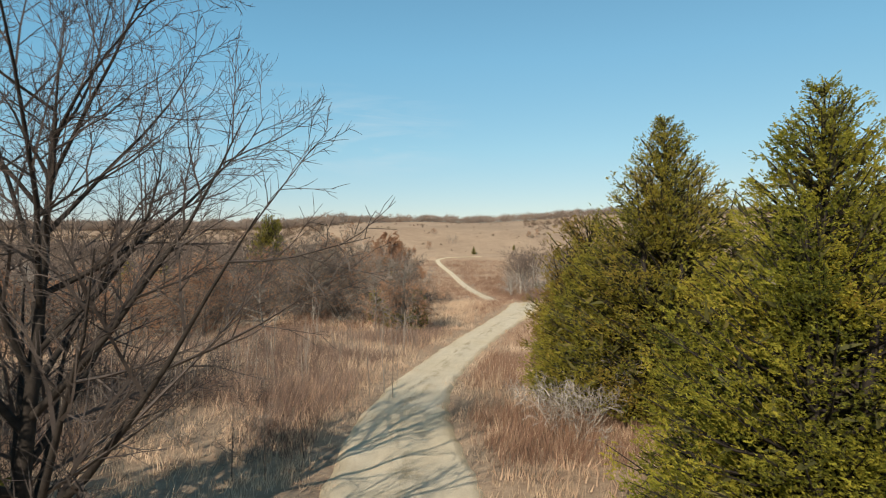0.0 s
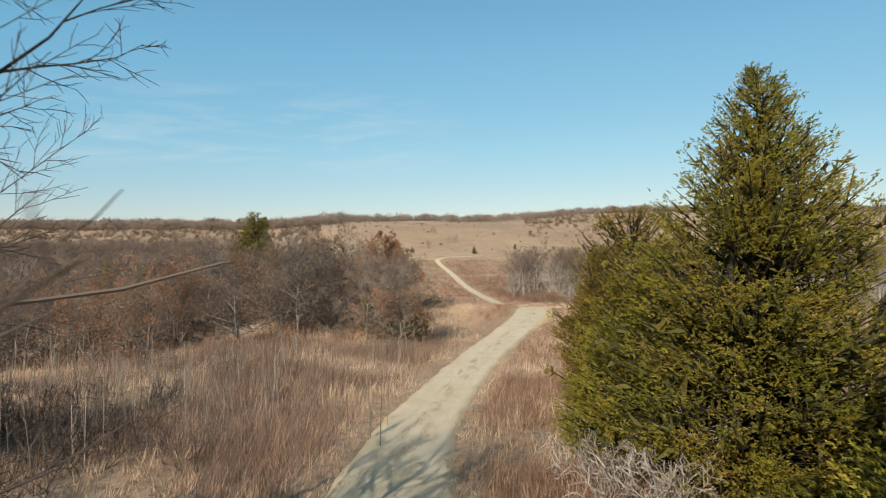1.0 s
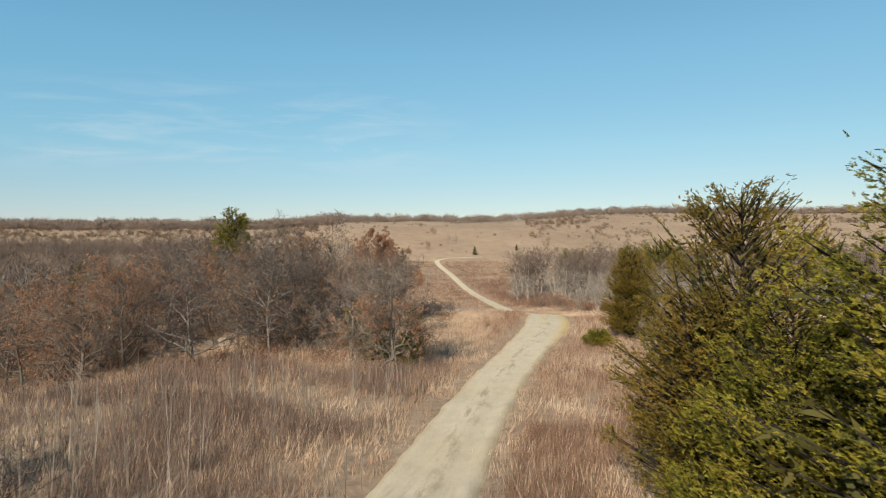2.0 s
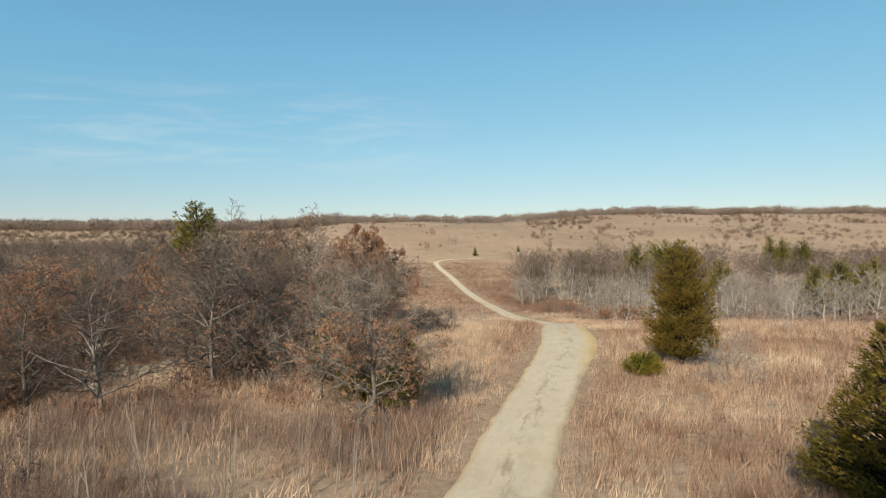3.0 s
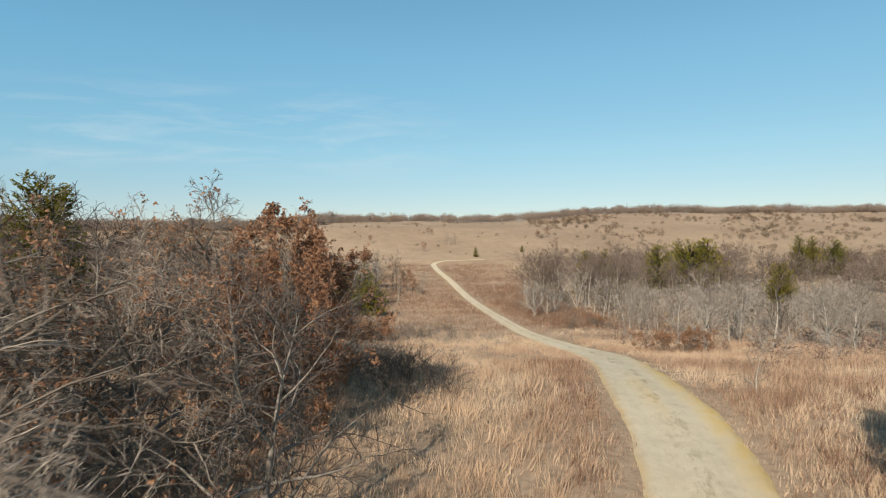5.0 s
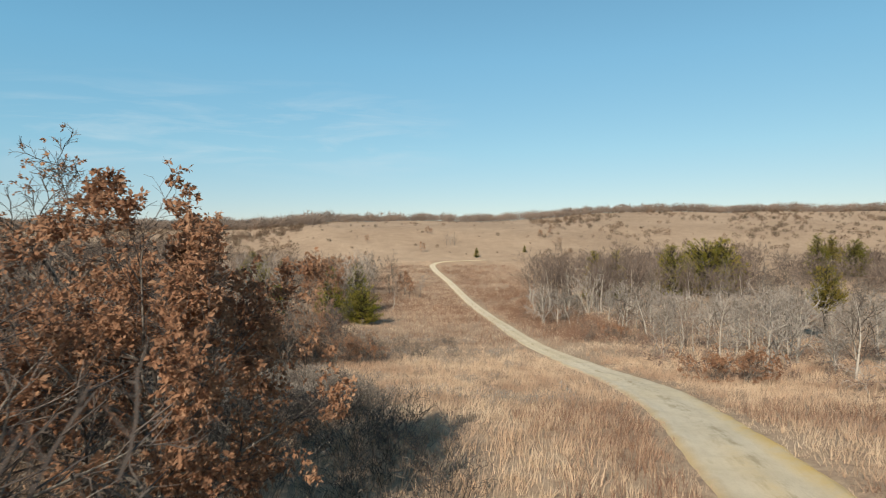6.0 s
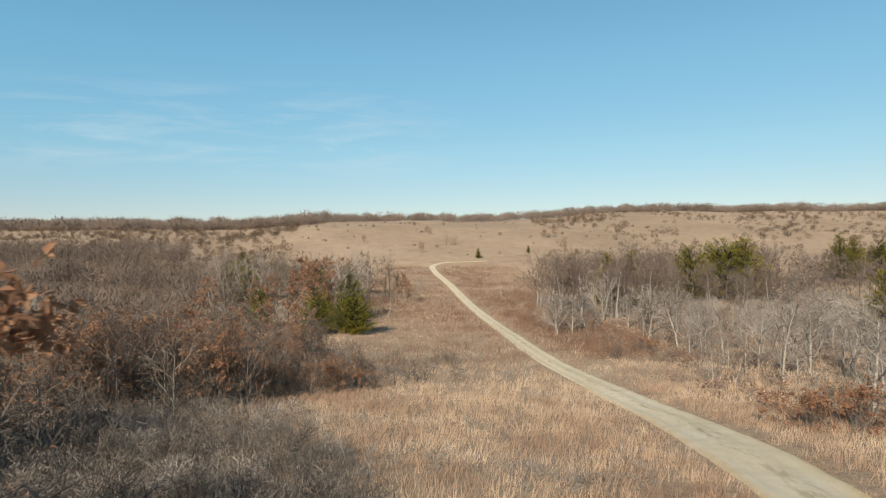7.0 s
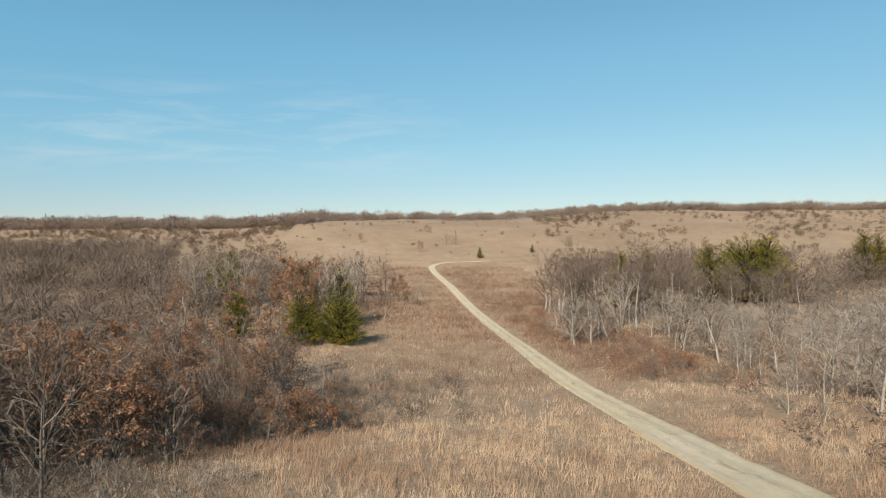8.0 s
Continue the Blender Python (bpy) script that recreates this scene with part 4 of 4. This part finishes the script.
for k, x, y, h in [(3, -21.8, 184.0, 7.0), (3, -15.6, 184.5, 7.6), (0, -26.0, 206.0, 11.0), (0, -20.5, 213.0, 12.0), (0, -25.0, 196.0, 8.5), (1, -35.0, 193.0, 7.5), (0, -25.2, 203.0, 11.5), (0, -54.0, 247.0, 13.0), (1, -59.0, 250.0, 11.5),
                   (3, 85.0, 254.0, 17.0), (1, 92.0, 256.0, 17.5), (1, 73.0, 251.0, 15.5), (0, 46.0, 241.0, 14.5), (0, 52.0, 239.0, 15.0), (0, 150.0, 300.0, 17.0), (0, 157.0, 302.0, 16.0), (1, 164.0, 299.0, 14.5),
                   (2, 80.0, 147.0, 11.0), (1, 88.0, 152.0, 10.5), (2, 73.0, 144.0, 10.0), (0, 95.0, 158.0, 12.5), (0, -62.0, 118.0, 8.5), (1, -58.0, 125.0, 8.0), (0, 18.3, 357.0, 5.0), (0, 44.0, 372.0, 3.8),
                   (0, -62.0, 300.0, 7.0), (1, -80.0, 320.0, 8.0)]:
    fn = put if k not in used else put_copy
    used.add(k)
    fn(far_cedars[k], x, y, rs.uniform(0, 360), h / 7.0)
put(cedar("cedar_tree", "round dark green cedar on a bare trunk in the thicket", 84, 11.4, 3.5, 300, 18, 0.34, M_CEDAR_OLIVE, leaflets=7, core=1500, columnar=0.34, skirt=0.52, leaders=3, group="cedars of the far wood"), 60.2, 156.4)
scatter(mids, [(6.0, 392), (8.5, 393), (4.0, 394), (-9, 246), (-13, 250), (-11, 254), (-6, 249)], 0.9, 1.25, 24)
scatter([mids[3]], [(-5.0, 430.0), (-7.2, 432.0), (-9.0, 372.0), (60.0, 420.0), (66.0, 424.0), (-40.0, 400.0)], 0.55, 0.95, 44)


# ---------------------------------------------------------------- what nobody could count
def woods(name, label, spots, lo, hi, seed, mat, per=34, wide=0.04):
    """Far woods and bushes: crowns of upright slivers."""
    r = np.random.RandomState(seed)
    p = np.array(spots)
    h = r.uniform(lo, hi, len(p)) * (1 + 0.4 * wob(p[:, 0], p[:, 1], 4.0 * hi, seed))
    z = land(p[:, 0], p[:, 1])
    i = np.repeat(np.arange(len(p)), per)
    n = len(i)
    q = norm(r.normal(0, 1, (n, 3))) * r.uniform(0.02, 1, (n, 1)) ** 0.4
    c = np.stack([p[i, 0] + q[:, 0] * h[i] * 0.42, p[i, 1] + q[:, 1] * h[i] * 0.42, z[i] + h[i] * (0.36 + 0.36 * q[:, 2])], axis=1)
    up = q * np.array([1.0, 1.0, 0.6]) + np.array([0, 0, 0.5]) + r.normal(0, 0.5, (n, 3))
    tagged(new(name, mesh_of(name, *slivers(r, c, up, h[i] * r.uniform(0.1, 0.26, n), h[i] * wide * r.uniform(0.6, 1.4, n)), mat)), label, "woods", kind="stuff")


def box_spots(n, seed, x0, x1, y0, y1, keep=lambda x, y: x > -1e9):
    r = np.random.RandomState(seed)
    x, y = r.uniform(x0, x1, n), r.uniform(y0, y1, n)
    k = keep(x, y)
    return np.stack([x[k], y[k]], axis=1)


PATCHY = lambda x, y, s, lim: wob(x, y, 110.0, s) + 0.4 * wob(x, y, 37.0, s + 1) + 0.7 * (np.abs(np.sin(x * 127.1 + y * 311.7) * 43758.5) % 1) - 0.35 > lim
woods("ridge_woods", "dark band of leafless woods along the far ridge", box_spots(2600, 101, -110, 900, 680, 750, lambda x, y: PATCHY(x, y, 66, -0.7)), 4, 12, 102, M_FAR, 110, 0.018)
woods("west_ridge_woods", "dark band of taller leafless woods along the far ridge", box_spots(2400, 131, -800, -112, 620, 740, lambda x, y: PATCHY(x, y, 68, -0.7)), 6, 15, 132, M_FAR, 110, 0.018)
woods("west_woods", "crowded grey-brown leafless woods on the valley floor", box_spots(2500, 103, -330, -12, 170, 410, lambda x, y: (x < -14 - np.maximum(y - 255, 0) * 0.7) & ((y < 330) | (x < -0.44 * (y - 90))) & ((x < -50) | (y > 258)) & (x > -0.8 * y - 20)), 7, 11, 104, M_FAR_TWIG, 150, 0.008)
woods("west_valley_woods", "crowded grey-brown leafless woods on the valley floor", box_spots(700, 113, -170, -70, 90, 180, lambda x, y: x > -0.8 * y - 20), 6, 9.5, 114, M_FAR_TWIG, 130, 0.008)
woods("west_slope_bushes", "scattered brown bushes on the far slope", box_spots(3400, 105, -600, -60, 350, 690, lambda x, y: (x < -0.2 * y) & PATCHY(x, y, 60, -0.5)), 1.5, 5.5, 106, M_FAR_BUSH, 90, 0.026)
woods("east_slope_bushes", "scattered brown bushes on the far slope", box_spots(3600, 107, 50, 700, 330, 690, lambda x, y: (x > 0.13 * y + 4) & PATCHY(x, y, 62, -0.05)), 1.3, 5.0, 108, M_FAR_BUSH, 90, 0.026)
woods("east_woods", "grey-brown leafless woods beyond the pale thicket", box_spots(520, 109, 40, 330, 245, 340, lambda x, y: (x > 0.17 * y) & PATCHY(x, y, 64, -0.35)), 8, 13, 110, M_FAR_TWIG, 150, 0.009)
woods("east_undergrowth", "brown leafless undergrowth beneath the pale thicket", box_spots(900, 115, 22, 100, 98, 215, lambda x, y: x > 25 + 6 * np.sin(y * 0.13)), 1.0, 2.4, 116, M_CANE, 40, 0.03)
woods("roadside_brush", "low reddish-grey leafless brush between the road and the thicket", box_spots(900, 143, 12, 32, 150, 268, lambda x, y: (x > np.interp(y, LINE[:414, 1], LINE[:414, 0]) + 4.5 + 2 * np.sin(y * 0.31)) & (wob(x, y, 17.0, 75) > -0.3)), 0.9, 2.7, 144, M_BRAMBLE, 80, 0.011)
woods("meadow_brush", "patches of low grey leafless brush in the meadow", box_spots(700, 133, -13, 9, 100, 165, lambda x, y: (wob(x, y, 18.0, 71) > 0.12) & (x < np.interp(y, LINE[:414, 1], LINE[:414, 0]) - 4)), 0.6, 1.3, 134, M_TWIG_PALE, 44, 0.018)
woods("oak_scrub", "low brown scrub and leaf litter under the oaks", box_spots(420, 119, -30, -2, 54, 80, lambda x, y: (x < -0.25 * (y - 54) - 2) & BANK(x, y)), 0.7, 1.6, 120, M_BRAMBLE, 44, 0.03)
woods("west_undergrowth", "brown leafless undergrowth beneath the wood", box_spots(1300, 117, -75, -12, 56, 205, lambda x, y: (x < -15 + 3 * np.sin(y * 0.2)) & (x > -0.8 * y - 6) & BANK(x, y)), 1.0, 2.4, 118, M_CANE, 40, 0.03)
woods("grey_brush", "dense thin grey leafless brush at the wood's foot", box_spots(620, 141, -27, -3, 95, 121, lambda x, y: x < -3.5 - 0.30 * (y - 95) + 2 * np.sin(y * 0.9)), 1.0, 2.1, 142, M_TWIG_PALE, 110, 0.008)
woods("knoll_bushes", "few small bushes on the grassy knoll", box_spots(110, 111, -110, 90, 360, 640), 1.2, 3.2, 112, M_FAR_BUSH, 110, 0.026)


def meadow(name, label, mat, n, seed, box, height, width, per, lean, keep, clump=0.16, cat="grass", wedge=True):
    """Tufts of dry blades all over the box where keep(x, y, d) holds; d is the distance to the road's middle."""
    r = np.random.RandomState(seed)
    x, y = r.uniform(box[0], box[1], n), r.uniform(box[2], box[3], n)
    d, _ = road_distance(x, y)
    d = np.maximum(d - np.interp(y, HALF_Y, HALF_W) + 1.85, np.minimum(d, 1.0))
    k = keep(x, y, d) & (~np.array(wedge) | ((x > -0.8 * (y + 4) - 6 * r.uniform(0, 1, n)) & (x < 0.8 * (y + 4) + 6 * r.uniform(0, 1, n))))
    x, y, d = x[k], y[k], d[k]
    i = np.repeat(np.arange(len(x)), per)
    m = len(i)
    px, py = x[i] + r.normal(0, clump, m), y[i] + r.normal(0, clump, m)
    size = (0.75 + 0.35 * wob(x, y, 9.0 if box[2] < 100 else 45.0, seed) + r.uniform(-0.3, 0.35, len(x))) * np.clip((d - 1.5) / 1.6, 0.3, 1)
    c = np.stack([px, py, land(px, py) - 0.03], axis=1)
    tx, ty = r.normal(0.1, 0.25, len(x)), r.normal(0.05, 0.25, len(x))
    up = np.stack([tx[i] + r.normal(0, lean, m), ty[i] + r.normal(0, lean, m), np.ones(m)], axis=1)
    ln = size[i] * r.uniform(height[0], height[1], m)
    tagged(new(name, mesh_of(name, *slivers(r, c, up, ln, r.uniform(0.5, 1.0, m) * width), mat)), label, cat, kind="stuff")


HASH = lambda x, y: np.abs(np.sin(x * 127.1 + y * 311.7) * 43758.5) % 1
VERGE = lambda x, y, d: (d > 1.65 + 0.3 * np.sin(x * 1.7 + y * 0.9)) & ((x > -3) | (y > 58) | (d < 4.5) | (HASH(x, y) > 0.35))
meadow("dry_grass", "knee-high straw-coloured dry prairie grass beside the road", M_GRASS, 44000, 121, (-32, 48, 12, 135), (0.35, 0.95), 0.017, 8, 0.19, VERGE)
meadow("outer_dry_grass", "straw-coloured dry grass of the open prairie", M_GRASS, 15000, 128, (-90, 110, -30, 150), (0.4, 0.9), 0.035, 6, 0.28, lambda x, y, d: d > 2.3, 0.3, wedge=False)
meadow("west_dry_grass", "straw-coloured dry grass along the wood's edge", M_GRASS, 11000, 127, (-80, -32, 38, 110), (0.4, 1.0), 0.03, 6, 0.28, VERGE, 0.25)
meadow("far_dry_grass", "straw-coloured dry prairie grass along the valley", M_GRASS, 17000, 122, (-40, 60, 135, 345), (0.4, 0.9), 0.04, 5, 0.3, VERGE, 0.35)
meadow("crown_grass", "short dry weeds on the crown of the road", M_GRASS, 9000, 123, (-4, 20, 12, 130), (0.12, 0.35), 0.015, 5, 0.5, lambda x, y, d: (d < 0.38) & (wob(x, y, 5.0, 40) > -0.08), 0.1)
meadow("reddish_canes", "reddish-brown bramble canes crowded in the field", M_CANE, 15000, 124, (-30, 1, 16, 62), (0.6, 1.4), 0.013, 7, 0.2,
       lambda x, y, d: (d > 3.2) & (wob(x, y, 13.0, 41) + 0.4 * HASH(x, y) > 0.02 + np.clip((-x - 20) / 8, 0, 1) + np.clip((y - 54) / 7, 0, 1) + np.clip((21 - y) / 6, 0, 1)), 0.25, "brambles")
meadow("russet_grass", "russet patches of taller dry grass in the meadow", M_BRAMBLE, 13000, 129, (4, 60, 36, 100), (0.5, 1.05), 0.018, 7, 0.25,
       lambda x, y, d: (d > 2.4) & (wob(x, y, 19.0, 46) + 0.6 * HASH(x, y) > 0.14), 0.2)
meadow("roadside_canes", "reddish-brown bramble canes beside the road", M_BRAMBLE, 5200, 125, (0, 12, 14, 45), (0.6, 1.3), 0.012, 7, 0.25,
       lambda x, y, d: (d > 2.6) & (wob(x, y, 14.0, 42) > -0.1), 0.22, "brambles")
meadow("valley_brambles", "dull reddish brambles on the valley slope", M_BRAMBLE, 13000, 126, (-24, 34, 150, 335), (0.8, 1.7), 0.035, 6, 0.3,
       lambda x, y, d: (d > 2.6) & (0.9 * HASH(x, y) - 0.45 + 0.5 * wob(x, y, 23.0, 43) + 0.5 * wob(x, y, 40.0, 45) > np.where((x > 8) | (y > 200), -0.1, 0.25)), 0.6, "brambles")


def sapling_field():
    """Thin bare saplings standing close in the field."""
    r = np.random.RandomState(131)
    segs = []
    for _ in range(420):
        x, y = r.uniform(-24, -2), r.uniform(17, 48)
        if float(wob(np.array([x]), np.array([y]), 20.0, 44)[0]) < -0.1 or x > -3.5 + 0.1 * (y - 17) or x < -0.8 * y:
            continue
        z, h, w = land_at(x, y), r.uniform(1.6, 3.4), r.uniform(0.016, 0.03)
        lx, ly = r.normal(0, 0.07, 2) * h
        segs.append((x, y, z - 0.05, x + lx, y + ly, z + h, w, w * 0.4))
        for _ in range(r.randint(2, 7)):
            u = r.uniform(0.3, 0.95)
            p = (x + lx * u, y + ly * u, z + h * u)
            a, e = r.uniform(0, 6.28), r.uniform(0.2, 0.5) * (1.2 - u) * h * 0.7
            segs.append((*p, p[0] + math.cos(a) * e * 0.6, p[1] + math.sin(a) * e * 0.6, p[2] + e, w * 0.55, w * 0.25))
    tagged(new("bare_saplings", mesh_of("bare_saplings", *tubes(segs, 3), M_TWIG)), "thin grey bare saplings crowded in the field", "saplings", kind="stuff")


sapling_field()


def rock(seed, size, flat):
    bm = bmesh.new()
    bmesh.ops.create_icosphere(bm, subdivisions=2, radius=1)
    r = random.Random(seed)
    o = Vector((r.uniform(0, 50), r.uniform(0, 50), 0))
    for v in bm.verts:
        k = 0.75 + 0.5 * noise.noise(v.co * 1.3 + o)
        v.co = Vector((v.co.x * k * size, v.co.y * k * size * 0.7, max(v.co.z, -0.5) * k * size * flat))
    me = bpy.data.meshes.new("rock")
    bm.to_mesh(me)
    bm.free()
    me.materials.append(M_ROCK)
    return tagged(new("rock", me), "weathered tan sandstone slab half buried in the bank", "rock", "sandstone slabs")


rr = random.Random(5)
for k, (x, y) in enumerate([(-22.4, 69.0), (-21.0, 68.2), (-23.8, 68.4), (-19.6, 66.6), (-25.2, 69.2), (-20.4, 65.6), (-18.2, 65.0), (-21.8, 66.4), (-22.8, 65.4), (-24.6, 66.8), (-19.0, 68.0), (-23.4, 70.2), (-20.2, 69.8)]):
    ob = rock(k, rr.uniform(0.6, 1.25), rr.uniform(0.35, 0.6))
    ob.matrix_basis = pose(x, y, land_at(x, y) + 0.05, 0, 0, rr.uniform(0, 360))


# ---------------------------------------------------------------- cirrus
def cirrus():
    m = bpy.data.materials.new("thin_cirrus")
    m.use_nodes = True
    nt = m.node_tree
    nt.nodes.remove(nt.nodes["Principled BSDF"])
    tc, mp = nt.nodes.new("ShaderNodeTexCoord"), nt.nodes.new("ShaderNodeMapping")
    mp.inputs["Scale"].default_value = (0.0011, 0.0011, 0.0075)
    mp.inputs["Rotation"].default_value = (0, 0.06, 0)
    nt.links.new(tc.outputs["Object"], mp.inputs["Vector"])
    n = nt.nodes.new("ShaderNodeTexNoise")
    n.inputs["Scale"].default_value, n.inputs["Detail"].default_value, n.inputs["Roughness"].default_value = 1.0, 6.0, 0.6
    n.inputs["Distortion"].default_value = 0.6
    nt.links.new(mp.outputs[0], n.inputs["Vector"])
    thick = nt.nodes.new("ShaderNodeAttribute")
    thick.attribute_name = "thickness"
    f = math_node(nt, "MULTIPLY", math_node(nt, "MULTIPLY_ADD", n.outputs["Fac"], 1.5, -0.72, True), thick.outputs["Fac"])
    clear, glow = nt.nodes.new("ShaderNodeBsdfTransparent"), nt.nodes.new("ShaderNodeEmission")
    glow.inputs["Color"].default_value, glow.inputs["Strength"].default_value = (0.66, 0.76, 0.80, 1), 0.85
    mx = nt.nodes.new("ShaderNodeMixShader")
    nt.links.new(f, mx.inputs[0])
    nt.links.new(clear.outputs[0], mx.inputs[1])
    nt.links.new(glow.outputs[0], mx.inputs[2])
    nt.links.new(mx.outputs[0], nt.nodes["Material Output"].inputs["Surface"])
    u, w = np.meshgrid(np.linspace(-3000, 250, 40), np.linspace(250, 1500, 30))
    v = np.stack([u, 4300 - np.abs(u) * 0.12, w], axis=-1).reshape(-1, 3)
    i = (np.arange(29)[:, None] * 40 + np.arange(39)[None]).ravel()
    me = mesh_of("cirrus", v, np.stack([i, i + 1, i + 41, i + 40], axis=1), m, True)
    soft = np.clip((250 - u) / 700, 0, 1) * np.clip((w - 450) / 250, 0, 1) * np.clip((1250 - w) / 350, 0, 1) * np.clip((u + 3000) / 300, 0, 1)
    me.attributes.new("thickness", "FLOAT", "POINT").data.foreach_set("value", soft.ravel().astype(np.float32))
    ob = tagged(new("cirrus", me), "thin white wisps of high cirrus in the blue sky", "cloud", kind="structure")
    ob.visible_shadow = False


cirrus()
